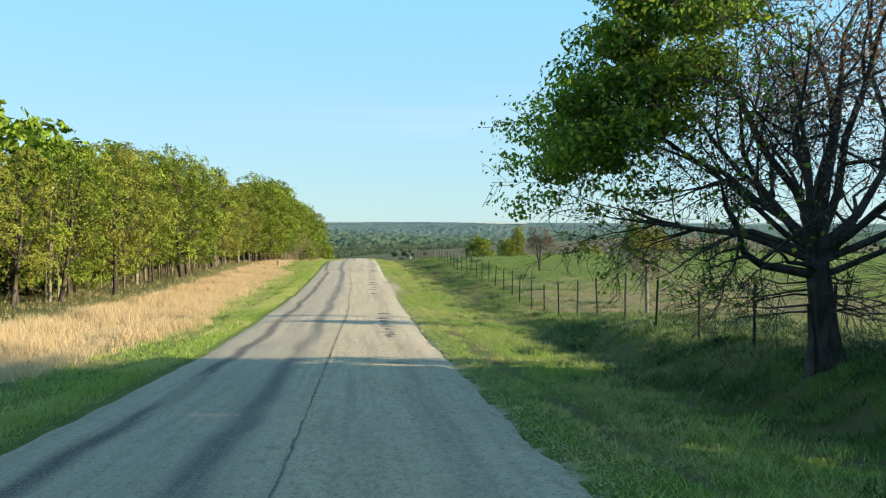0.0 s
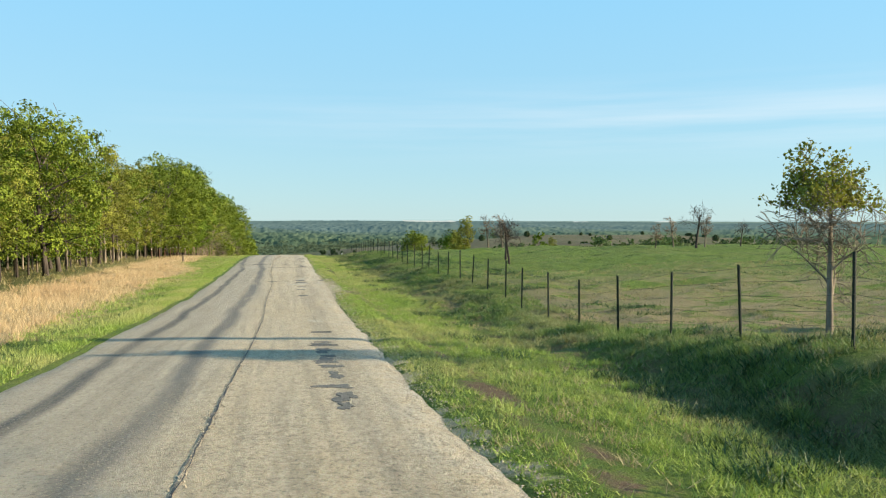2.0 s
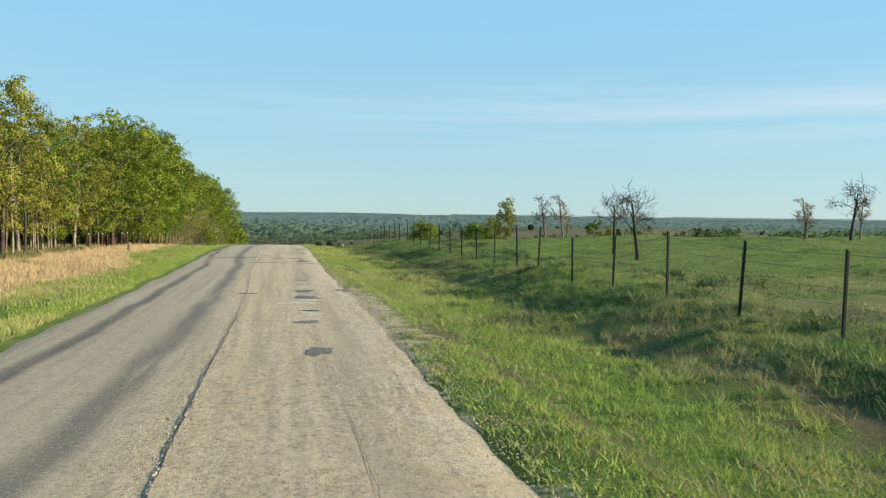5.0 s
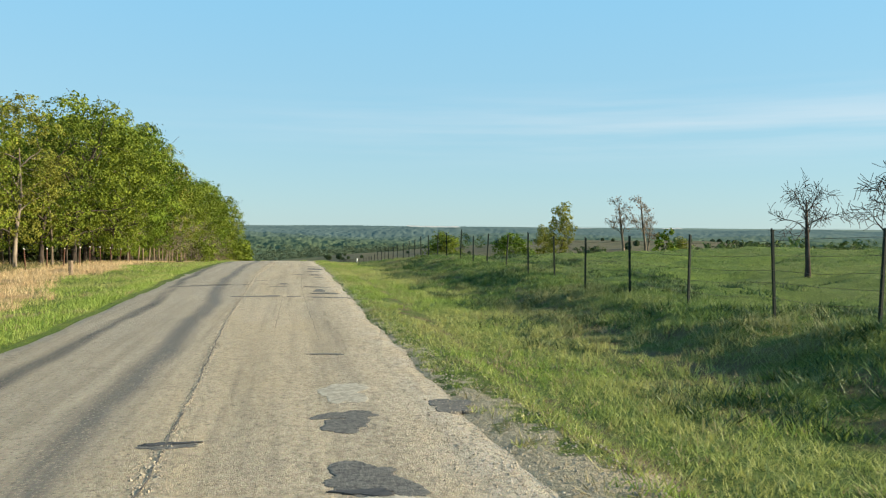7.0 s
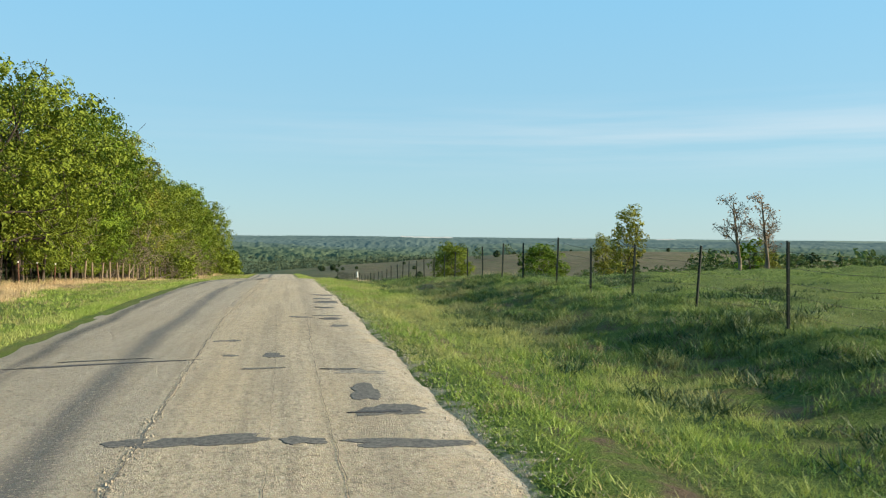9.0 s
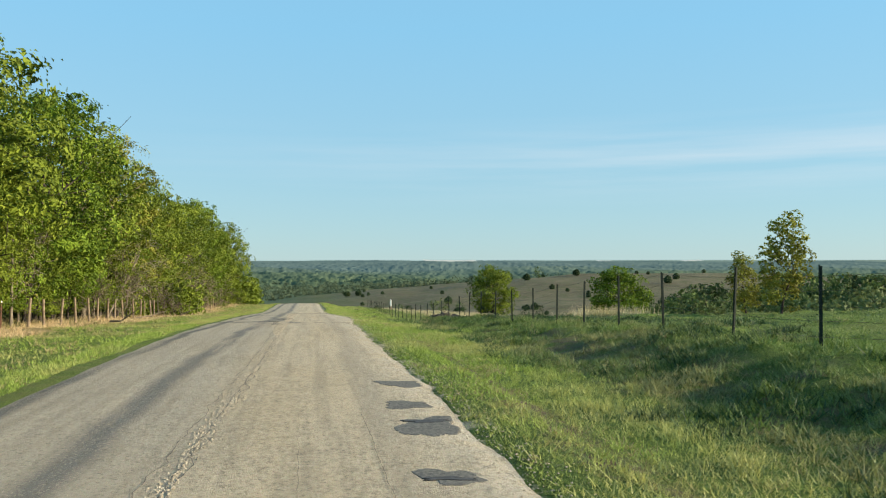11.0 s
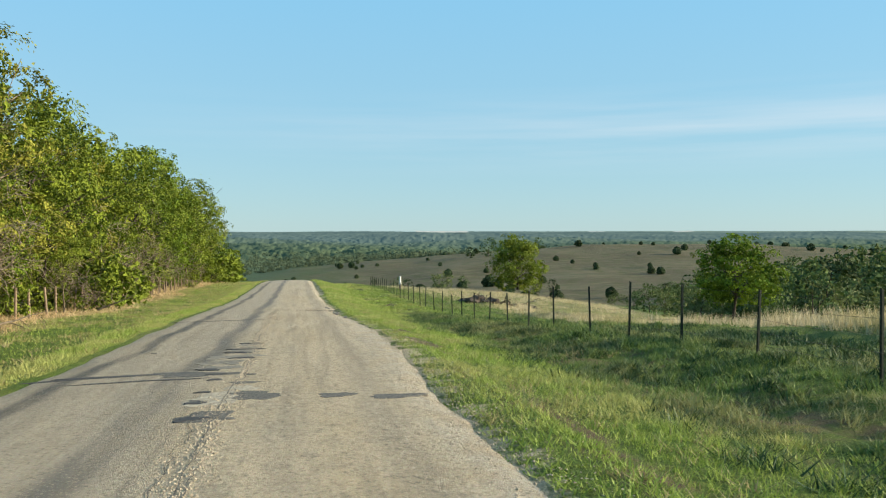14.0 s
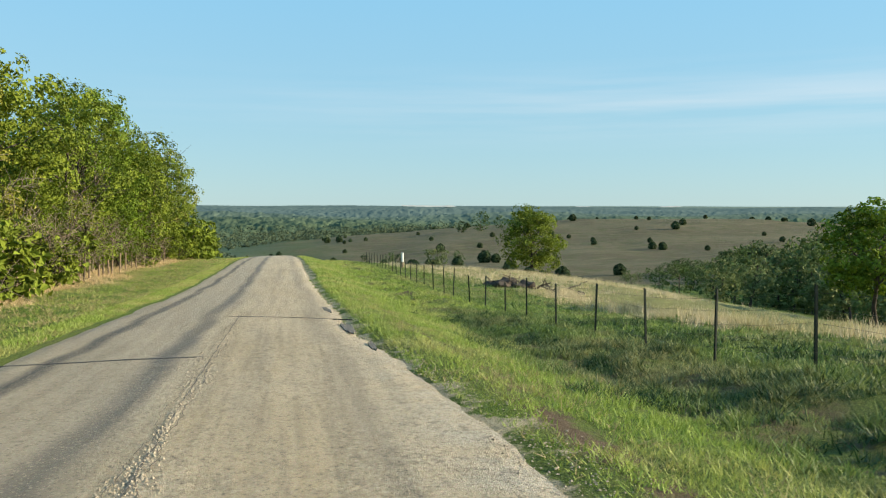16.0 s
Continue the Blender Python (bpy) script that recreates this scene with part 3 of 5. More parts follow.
# mended holes: x, y, half width, half length
MENDED = [
    (1.51, 15.2, 0.22, 0.07), (1.63, 30.19, 0.21, 0.12), (1.59, 28.27, 0.19, 0.10), (1.63, 27.95, 0.06, 0.13), (1.58, 27.6, 0.25, 0.09),
    (1.48, 43.62, 0.18, 0.40), (1.51, 53.5, 0.20, 0.30), (1.43, 47.03, 0.20, 0.25), (0.15, 53.0, 0.20, 0.10), (1.55, 51.93, 0.30, 0.36), (1.54, 53.86, 0.26, 0.16),
    (1.51, 48.91, 0.19, 0.07), (1.52, 57.58, 0.22, 0.07), (2.54, 54.26, 0.23, 0.26), (-0.23, 67.25, 0.14, 0.14), (0.38, 67.22, 0.45, 0.19), (1.12, 67.13, 0.17, 0.14), (1.93, 67.0, 0.45, 0.17),
    (1.98, 68.26, 0.36, 0.22), (1.82, 69.2, 0.18, 0.42), (0.83, 72.07, 0.15, 0.22), (0.71, 70.93, 0.23, 0.06), (0.12, 73.87, 0.19, 0.12), (0.26, 72.13, 0.12, 0.08),
    (2.13, 83.1, 0.30, 0.55), (1.97, 80.98, 0.25, 0.24), (1.74, 80.12, 0.09, 0.05), (1.92, 78.53, 0.30, 0.12), (1.98, 77.87, 0.20, 0.25), (1.30, 78.15, 0.24, 0.15), (2.01, 76.31, 0.16, 0.20),
    (2.20, 86.4, 0.35, 0.30), (2.06, 84.5, 0.32, 0.25), (-0.73, 107.5, 0.40, 0.34), (-0.14, 107.4, 0.30, 0.12), (0.35, 105.25, 0.32, 0.30), (1.32, 105.1, 0.20, 0.18), (2.02, 104.9, 0.36, 0.14),
    (-0.28, 105.64, 0.10, 0.06), (-0.25, 106.81, 0.09, 0.09), (0.16, 106.4, 0.22, 0.08), (0.20, 107.2, 0.08, 0.07), (-0.06, 103.9, 0.30, 0.30),
    (-0.28, 104.87, 0.12, 0.14), (2.35, 121.5, 0.05, 0.5), (2.2, 124.5, 0.09, 1.1), (2.05, 129.5, 0.08, 0.9)]
for k, (x, y, hw, hl) in enumerate(MENDED):
    add_patch("asphalt_patch", M_PATCH, x, y, 1.4 * hw, 1.2 * hl, 100 + k, label="dark mended hole in the road")
for k in range(9):
    add_patch("asphalt_patch", M_PATCH, 1.56 + 0.05 * math.sin(2.3 * k), 21.3 + 0.82 * k + 0.2 * math.sin(5.1 * k), 0.14 + 0.07 * (k % 3), 0.22 + 0.14 * (k % 2), 160 + k, rough=0.6, label="ragged dark pothole in the wheel path")
# sunken pale patches round the holes
for k, (x, y, hw, hl) in enumerate(((1.60, 33.2, 0.20, 0.24), (1.53, 48.45, 0.20, 0.38), (1.55, 51.3, 0.36, 0.30), (1.58, 54.9, 0.28, 0.45), (1.3, 50.6, 0.42, 0.30),
                                    (-0.1, 105.1, 0.26, 0.55), (0.15, 105.9, 0.22, 0.22))):
    add_patch("worn_patch", M_HOLE, x, y, 1.4 * hw, 1.2 * hl, 180 + k, lift=0.004, label="pale worn patch of old asphalt")
# tarred joints across the road
for k, (x, y, hw, hl, slant) in enumerate(((-1.35, 71.55, 1.15, 0.05, 0.12), (-1.55, 120.55, 1.4, 0.05, 0.03), (0.87, 127.2, 1.06, 0.05, -0.5), (-1.34, 71.9, 0.60, 0.03, 0.1),
                                           (-1.75, 107.5, 1.3, 0.10, 0.16), (-1.2, 106.9, 0.9, 0.05, 0.1), (-1.73, 110.8, 0.05, 0.06, 0.0))):
    add_patch("tar_joint", M_TAR, x, y, 1.4 * hw, 1.2 * hl, 200 + k, n=40, rough=0.5, slant=slant, label="black tar joint across the road")
# dark broken lips of the open holes
for k, (x, y, hw, hl) in enumerate(((1.52, 51.66, 0.20, 0.06), (1.55, 49.0, 0.17, 0.05), (1.63, 30.3, 0.18, 0.05), (1.58, 27.68, 0.22, 0.04), (0.15, 53.05, 0.19, 0.04),
                                    (-0.28, 105.6, 0.10, 0.04), (-0.28, 104.8, 0.11, 0.08), (-0.2, 103.75, 0.16, 0.10), (-0.28, 106.75, 0.08, 0.05), (-0.3, 107.35, 0.12, 0.06), (1.9, 77.75, 0.16, 0.06), (1.95, 80.9, 0.22, 0.05), (2.13, 83.4, 0.28, 0.08), (1.85, 68.15, 0.2, 0.05))):
    add_patch("pothole_lip", M_TAR, x, y, 1.4 * hw, 1.2 * hl, 230 + k, lift=0.010, rough=0.5, label="dark broken lip of a pothole")
# chain of open holes along the seam, grey bottoms and black upper lips
for k, (x, y, hw, hl, m, up) in enumerate(((-0.10, 112.0, 0.18, 0.22, M_SUNKEN, 0.005), (-0.10, 112.25, 0.24, 0.06, M_TAR, 0.012), (-0.06, 111.5, 0.14, 0.16, M_SUNKEN, 0.005), (-0.13, 110.75, 0.26, 0.24, M_SUNKEN, 0.005), (-0.13, 111.05, 0.38, 0.07, M_TAR, 0.012),
                                           (-0.20, 110.45, 0.22, 0.10, M_TAR, 0.012), (-0.24, 109.75, 0.42, 0.32, M_SUNKEN, 0.006), (-0.06, 109.5, 0.16, 0.11, M_TAR, 0.013), (-0.34, 108.85, 0.30, 0.30, M_SUNKEN, 0.006),
                                           (-0.30, 108.2, 0.26, 0.24, M_SUNKEN, 0.006), (-0.48, 108.0, 0.18, 0.09, M_TAR, 0.013), (1.85, 70.6, 0.34, 0.18, M_SUNKEN, 0.004), (1.66, 70.75, 0.16, 0.04, M_TAR, 0.010))):
    add_patch("pothole", m, x, y, 1.4 * hw, 1.2 * hl, 260 + k, lift=up, rough=0.55, label="broken open hole in the old seal")


def crack_x(y):
    return np.interp(y, [-30, 16, 23, 28, 33, 42, 48, 51, 55, 62, 67, 74, 78, 90, 95, 105, 109, 114, 150], [0.1, 0.1, 0.14, 0.22, 0.27, 0.15, 0.18, 0.17, 0.1, -0.1, -0.11, -0.2, -0.24, 0.05, 0.07, 0.0, 0.09, 0.01, 0.0])


def ribbon(y0, y1, fx, width, seed, lift=0.006, m=None):
    y = np.arange(y0, y1, 0.12)
    r = np.random.RandomState(seed)
    c = fx(y) + 0.010 * waves(0 * y, y, 0.9, seed) + 0.012 * (r.rand(len(y)) - 0.5)
    w = width * (0.35 + 0.9 * r.rand(len(y)) * (0.6 + 0.4 * waves(0 * y, y, 5, seed + 1)))
    v = np.r_[np.c_[c - w, y, road_top(c - w, y) + lift], np.c_[c + w, y, road_top(c + w, y) + lift]]
    n = len(y)
    i = np.arange(n - 1)
    return mesh_from("crack", v, np.c_[i, i + n, i + n + 1, i + 1], [m or M_TAR])


for k, (y0, y1, fx, w) in enumerate(((2, 50, crack_x, 0.018), (50, 128, crack_x, 0.011), (32, 47, lambda y: 1.60 - 0.006 * (y - 33) + 0.02 * np.sin(y), 0.005), (60, 84, lambda y: 0.82 + 0.05 * np.sin(y / 5), 0.003),
                                     (59, 84, lambda y: 1.42 + 0.06 * np.sin(y / 4), 0.005))):
    part("crack", ribbon(y0, y1, fx, w, 300 + 3 * k, m=M_CRACK), road, "open crack along the road")


part("crack", ribbon(14, 48, lambda y: crack_x(y) + 0.012, 0.009, 330, lift=0.009), road, "black open crack between the lanes")
# crumbling seam where the two lanes' seal meets
for k, (y0, y1, off, w) in enumerate(((80, 104, -0.17, 0.006), (80, 124, 0.06, 0.007), (112, 123, -0.09, 0.005))):
    part("crack", ribbon(y0, y1, lambda y: crack_x(y) + off + 0.035 * waves(0 * y, y, 1.1, 340 + k) + 0.02 * waves(0 * y, y, 0.35, 350 + k), w, 360 + 3 * k, m=M_CRACK), road, "ragged crack along the crumbling seam")


def stones(name, x, y, z, size, seed, label):
    r = np.random.RandomState(seed)
    n = len(x)
    base = np.array([(1, 0, 0), (-1, 0, 0), (0, 1, 0), (0, -1, 0), (0, 0, 0.7), (0, 0, -0.7)], float)
    tri = np.array([(0, 2, 4), (2, 1, 4), (1, 3, 4), (3, 0, 4)])
    s = size * (0.4 + 1.1 * r.rand(n) ** 2)[:, None, None] * (0.6 + 0.8 * r.rand(n, 6, 3))
    a = r.rand(n) * 6.28
    v = base[None] * s
    v = np.stack([v[..., 0] * np.cos(a)[:, None] - v[..., 1] * np.sin(a)[:, None], v[..., 0] * np.sin(a)[:, None] + v[..., 1] * np.cos(a)[:, None], v[..., 2]], -1)
    v += np.stack([x, y, z], -1)[:, None]
    f = (tri[None] + 6 * np.arange(n)[:, None, None]).reshape(-1, 3)
    return stuff(name, mesh_from(name, v.reshape(-1, 3), f, [M_STONE]), label, "gravel")


rs = np.random.RandomState(7)
sy = np.r_[rs.uniform(2, 140, 15000), rs.normal(50, 5, 6000), rs.normal(111, 5, 900)]
sx = road_edge(sy, 1) + rs.normal(0.03, 0.20, len(sy)) * (1 + 1.2 * np.exp(-(((sy - 50) / 6) ** 2)) + 0.9 * np.exp(-(((sy - 111) / 6) ** 2)))
stones("edge_gravel", sx, sy, np.maximum(np.where(sx < road_edge(sy, 1), road_top(sx, sy), -99), land(sx, sy)) + 0.002, 0.011, 8, "pale crushed stone broken from the road edge")
sy = np.r_[rs.uniform(12, 126, 11000), rs.uniform(80, 122, 9000)]
sx = crack_x(sy) + rs.normal(0, 0.06, len(sy)) * (0.7 + 0.6 * waves(0 * sy, sy, 6, 37)) * (1 + 0.9 * (sy > 80))
stones("crack_gravel", sx, sy, road_top(sx, sy) + 0.002, 0.0125, 9, "loose chips along the road crack")


# ------------------------------------------------------------ trees
class Tree:
    """Tapered limbs and loose leaves, gathered as arrays."""

    def __init__(self, seed):
        self.r = np.random.RandomState(seed)
        self.v, self.f, self.tips = [], [], []

    def tube(self, pts, radii, sides):
        b = len(self.v)
        pts = [np.asarray(p, float) for p in pts]
        for k, (p, rad) in enumerate(zip(pts, radii)):
            t = pts[min(k + 1, len(pts) - 1)] - pts[max(k - 1, 0)]
            t = t / (np.linalg.norm(t) + 1e-9)
            u = np.cross(t, (0.31, 0.95, 0.02) if abs(t[1]) < 0.9 else (1, 0, 0))
            u /= np.linalg.norm(u)
            w = np.cross(t, u)
            for s in range(sides):
                a = 2 * math.pi * s / sides
                self.v.append(p + rad * (math.cos(a) * u + math.sin(a) * w))
        for k in range(len(pts) - 1):
            for s in range(sides):
                q = (s + 1) % sides
                self.f.append((b + k * sides + s, b + k * sides + q, b + (k + 1) * sides + q, b + (k + 1) * sides + s))

    def limb(self, p, d, length, radius, depth, spread, droop, kids, thin=0.003, ratio=0.5):
        r = self.r
        n = 6 if depth > 1 else 4 if depth == 1 else 3
        pts, radii = [np.array(p, float)], [radius]
        d = np.array(d, float) / np.linalg.norm(d)
        for k in range(n):
            d = d + r.normal(0, 0.16 if depth > 0 else 0.20, 3) + np.array((0, 0, droop))
            d /= np.linalg.norm(d)
            pts.append(pts[-1] + d * length / n)
            radii.append(max(radius * (1 - 0.82 * (k + 1) / n), thin))
        self.tube(pts, radii, 7 if radius > 0.08 else 5 if radius > 0.03 else 3)
        if depth == 0:
            self.tips += pts[1:]
            return
        for k in range(kids):
            at = 0.25 + 0.75 * (k + r.rand()) / kids
            seg = min(int(at * n), n - 1)
            base = pts[seg] + (pts[seg + 1] - pts[seg]) * (at * n - seg)
            side = r.normal(0, 1, 3)
            side -= d * (side @ d)
            side /= np.linalg.norm(side)
            nd = d * (1 - spread) + side * spread * 1.25
            self.limb(base, nd, length * (ratio + 0.2 * r.rand()), max(radii[seg] * 0.55, thin), depth - 1, spread, droop, kids, thin, ratio)

    def wood_mesh(self, m):
        return mesh_from("wood", np.array(self.v), np.array(self.f), [m], smooth=True)


def leaves_mesh(points, size, m, seed, flat=0.4, out=None):
    """Pointed four-sided leaves round the given points."""
    r = np.random.RandomState(seed)
    points = np.asarray(points, float)
    n = len(points)
    a = r.normal(0, 1, (n, 3))
    a /= np.linalg.norm(a, axis=1)[:, None]
    nor = r.normal(0, 1 if out is None else 0.32, (n, 3)) + np.array((0, 0, flat))
    if out is not None:
        nor = nor + out
        a = np.cross(nor, a)
        a /= np.linalg.norm(a, axis=1)[:, None]
    b = np.cross(nor, a)
    b /= np.linalg.norm(b, axis=1)[:, None]
    s = size * (0.6 + 0.8 * r.rand(n))[:, None]
    bend = np.cross(a, b) * s * 0.18
    v = np.stack([points - a * s * 0.5, points + b * s * 0.34 + bend, points + a * s * 0.55, points - b * s * 0.34 + bend], 1)
    return mesh_from("crown", v.reshape(-1, 3), np.arange(4 * n).reshape(-1, 4), [m])


def crown_points(n, h0, h1, rad, seed, lumps=34, hollow=0.5, lean=(0, 0), tight=0.17):
    """Points in uneven lumps that fill a tall round crown, thinner inside."""
    r = np.random.RandomState(seed)
    c = []
    for k in range(lumps):
        u = (k + 0.5) / lumps
        z = h0 + (h1 - h0) * u
        w = rad * (math.sin(math.pi * min(0.12 + 0.84 * u, 1)) ** 0.65)
        a = k * 2.4 + r.rand() * 0.9
        q = w * (hollow + (0.92 - hollow) * math.sqrt(r.rand()))
        c.append((q * math.cos(a) + lean[0] * u, q * math.sin(a) + lean[1] * u, z + r.normal(0, 0.25), 0.32 * rad * (0.5 + 0.9 * r.rand())))
    c = np.array(c)
    k = r.choice(len(c), n, p=c[:, 3] ** 2 / (c[:, 3] ** 2).sum())
    d = r.normal(0, 1, (n, 3))
    d /= np.linalg.norm(d, axis=1)[:, None]
    sub = r.normal(0, 1, (len(c), 17, 3))
    sub /= np.linalg.norm(sub, axis=2)[..., None]
    d = sub[k, r.randint(17, size=n)] + r.normal(0, tight, (n, 3))
    d /= np.linalg.norm(d, axis=1)[:, None]
    rr = c[k, 3] * np.where(r.rand(n) < 0.03, 0.9 + 0.4 * r.rand(n), 0.45 + 0.55 * r.rand(n) ** 0.35)
    return c[k, :3] + d * rr[:, None] * (1, 1, 0.72), d


def wood_tree(name, label, seed, h, rad, clear, leafm, barkm, n, size, trunk=0.14, lumps=34, limbs=9):
    """A field-edge oak: bare lower stem, forking limbs, lumpy crown."""
    t = Tree(seed)
    r = t.r
    lean = r.normal(0, 0.5, 2)
    top = np.array((lean[0], lean[1], h * 0.72))
    stem = [np.array((0, 0, -0.25)), np.array((0.02, 0, 0.15)), top * 0.28 + r.normal(0, 0.08, 3), top * 0.6 + r.normal(0, 0.12, 3), top]
    t.tube(stem, [trunk * 1.5, trunk * 1.1, trunk * 0.85, trunk * 0.6, trunk * 0.2], 8)
    for k in range(limbs):
        u = clear / h + (0.68 - clear / h) * (k + r.rand()) / limbs
        p = top * min(u / 0.72, 0.98)
        a = k * 2.4 + r.rand()
        t.limb(p, (math.cos(a), math.sin(a), 0.55 + 0.4 * r.rand()), rad * (0.6 + 0.3 * r.rand()), trunk * 0.42, 1, 0.6, 0.02, 4, 0.012)
    e = thing(name, label, "tree", "edge of the wood")
    part("trunk", t.wood_mesh(barkm), e)
    pts, out = crown_points(n, clear * 0.95, h, rad, seed + 1, lumps=lumps, lean=lean)
    part("crown", leaves_mesh(pts, size, leafm, seed + 2, 0.25, out), e)
    return e


def place(ob, x, y, turn=0.0, scale=1.0, z=None):
    """Set a thing on the ground."""
    z = float(land(x, y)) if z is None else z
    ob.matrix_basis = Matrix.LocRotScale((x, y, z - 0.03), Euler((0, 0, turn)), (scale,) * 3)
    return ob


def again(ob, x, y, turn, scale, z=None):
    c = copy_thing(ob, Matrix.Identity(4))
    return place(c, x, y, turn, scale, z)


# kinds of tree along the wood
KINDS = [
    wood_tree("oak_tree", "leafy green oak with grey stem at the edge of the wood", 401, 9.0, 3.1, 1.5, M_OAK, M_BARK, 9400, 0.142, lumps=34),
    wood_tree("oak_tree", "olive-green young oak with bare lower stem", 402, 9.6, 2.9, 1.7, M_OAK_OLIVE, M_BARK_PALE, 9000, 0.132, lumps=32),
    wood_tree("oak_tree", "broad green oak with drooping lower boughs", 403, 8.2, 3.4, 1.3, M_OAK, M_BARK, 9800, 0.146, lumps=36),
    wood_tree("oak_tree", "tall thin olive oak in young leaf", 404, 9.6, 2.7, 1.6, M_OAK_OLIVE, M_BARK, 8600, 0.128, lumps=30),
    wood_tree("oak_tree", "deep green oak with a dense crown", 405, 8.8, 3.2, 1.2, M_OAK_DEEP, M_BARK, 9400, 0.146, lumps=34),
]
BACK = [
    wood_tree("oak_tree", "back-row oak, dark stem, also added unseen to shade the road", 411, 9.4, 3.0, 0.7, M_OAK_DEEP, M_BARK, 1050, 0.5, limbs=4),
    wood_tree("oak_tree", "back-row oak, olive crown, also added unseen to shade the road", 412, 9.0, 3.0, 0.9, M_OAK_DEEP, M_BARK, 1050, 0.5, limbs=4),
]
rt = np.random.RandomState(40)
used = set()


def plant(kinds, k, x, y, s):
    src = kinds[k]
    if id(src) in used:
        again(src, x, y, rt.rand() * 6.28, s)
    else:
        used.add(id(src))
        place(src, x, y, rt.rand() * 6.28, s)


KIND_H = [9.0, 9.6, 8.2, 9.6, 8.8]
# height of the wood's edge along the road
TOPS = [5.9, 6.6, 7.9, 8.1, 9.2, 9.6, 9.3, 8.6, 8.7, 10.6, 10.8, 11.3, 11.5, 10.5, 10.6, 11.1, 11.5, 10.6, 10.1, 8.6, 7.9]
y = 29.0
while y < 202:
    near = np.interp(y, [25, 60, 100, 140, 205], [-15.4, -14.2, -12.9, -11.8, -10.8])
    k = int(rt.choice(5, p=[0.28, 0.25, 0.18, 0.22, 0.07] if y < 85 else [0.36, 0.08, 0.31, 0.05, 0.20]))
    top = np.interp(y, [25, 32, 38, 45, 52, 64, 76, 84, 94, 101, 113, 120, 130, 138, 146, 156, 164, 172, 188, 202, 212], TOPS)
    plant(KINDS, k, near + rt.normal(0, 0.7), y, (0.90 + 0.12 * rt.rand()) * top / KIND_H[k])
    y += 3.3 + 1.8 * rt.rand()
y = 36.0
while y < 208:
    plant(BACK, int(rt.rand() < 0.5), np.interp(y, [25, 205], [-20.5, -16.0]) + rt.normal(0, 1.0), y, 0.88 + 0.25 * rt.rand())
    y += 3.6 + 2.2 * rt.rand()

y = 40.0
while y < 215:
    for back in (-24.5, -30.0):
        plant(BACK, int(rt.rand() < 0.5), back + 0.02 * y + rt.normal(0, 1.3), y + rt.normal(0, 1.2), 0.9 + 0.25 * rt.rand())
    y += 7.0 + 3 * rt.rand()


# low young oaks in front, leafy nearly to the ground
for k, y in enumerate((104.5, 109.0, 112.5, 115.5, 118.5, 122.0, 127.5, 135.0, 141.0, 149.0, 156.0, 165.0, 173.0, 182.0, 191.0)):
    plant(KINDS, (2, 4, 0, 2, 4)[k % 5], np.interp(y, [104, 205], [-11.2, -9.9]) + rt.normal(0, 0.35), y, 0.46 + 0.14 * rt.rand())


def sapling(seed, h, leafm, barkm):
    """A thin forest pole with a wisp of leaves."""
    t = Tree(seed)
    r = t.r
    lean = r.normal(0, 0.35, 2)
    pts = [np.array((lean[0] * u * u, lean[1] * u * u, -0.2 + h * u)) + r.normal(0, 0.05, 3) * (u > 0) for u in (0, 0.25, 0.5, 0.75, 1.0)]
    t.tube(pts, [0.075, 0.062, 0.05, 0.035, 0.012], 6)
    for k in range(9):
        u = 0.28 + 0.68 * k / 9
        p = np.array((lean[0] * u * u, lean[1] * u * u, -0.2 + h * u))
        t.limb(p, (math.cos(2.4 * k), math.sin(2.4 * k), 0.5), 0.8 + 0.5 * r.rand(), 0.016, 1, 0.6, 0.0, 4, 0.007)
    e = thing("oak_sapling", "thin pale forest stem with wisps of young leaves", "tree", "edge of the wood")
    part("trunk", t.wood_mesh(barkm), e)
    tips = np.array(t.tips)
    pts = np.repeat(tips, 3, 0) + r.normal(0, 0.16, (3 * len(tips), 3))
    part("crown", leaves_mesh(pts, 0.13, leafm, seed + 3), e)
    return e


POLES = [sapling(431, 5.6, M_OAK_OLIVE, M_BARK_PALE), sapling(432, 6.4, M_OAK, M_BARK), sapling(433, 5.0, M_OAK_OLIVE, M_TWIG)]
y = 29.5
while y < 200:
    edge = np.interp(y, [25, 60, 100, 140, 205], [-15.4, -14.2, -12.9, -11.8, -10.8])
    plant(POLES, int(rt.randint(3)), edge + 0.7 - 5.0 * rt.rand() ** 1.3, y, 0.75 + 0.45 * rt.rand())
    y += (0.75 if y < 110 else 1.7) * (0.5 + rt.rand())


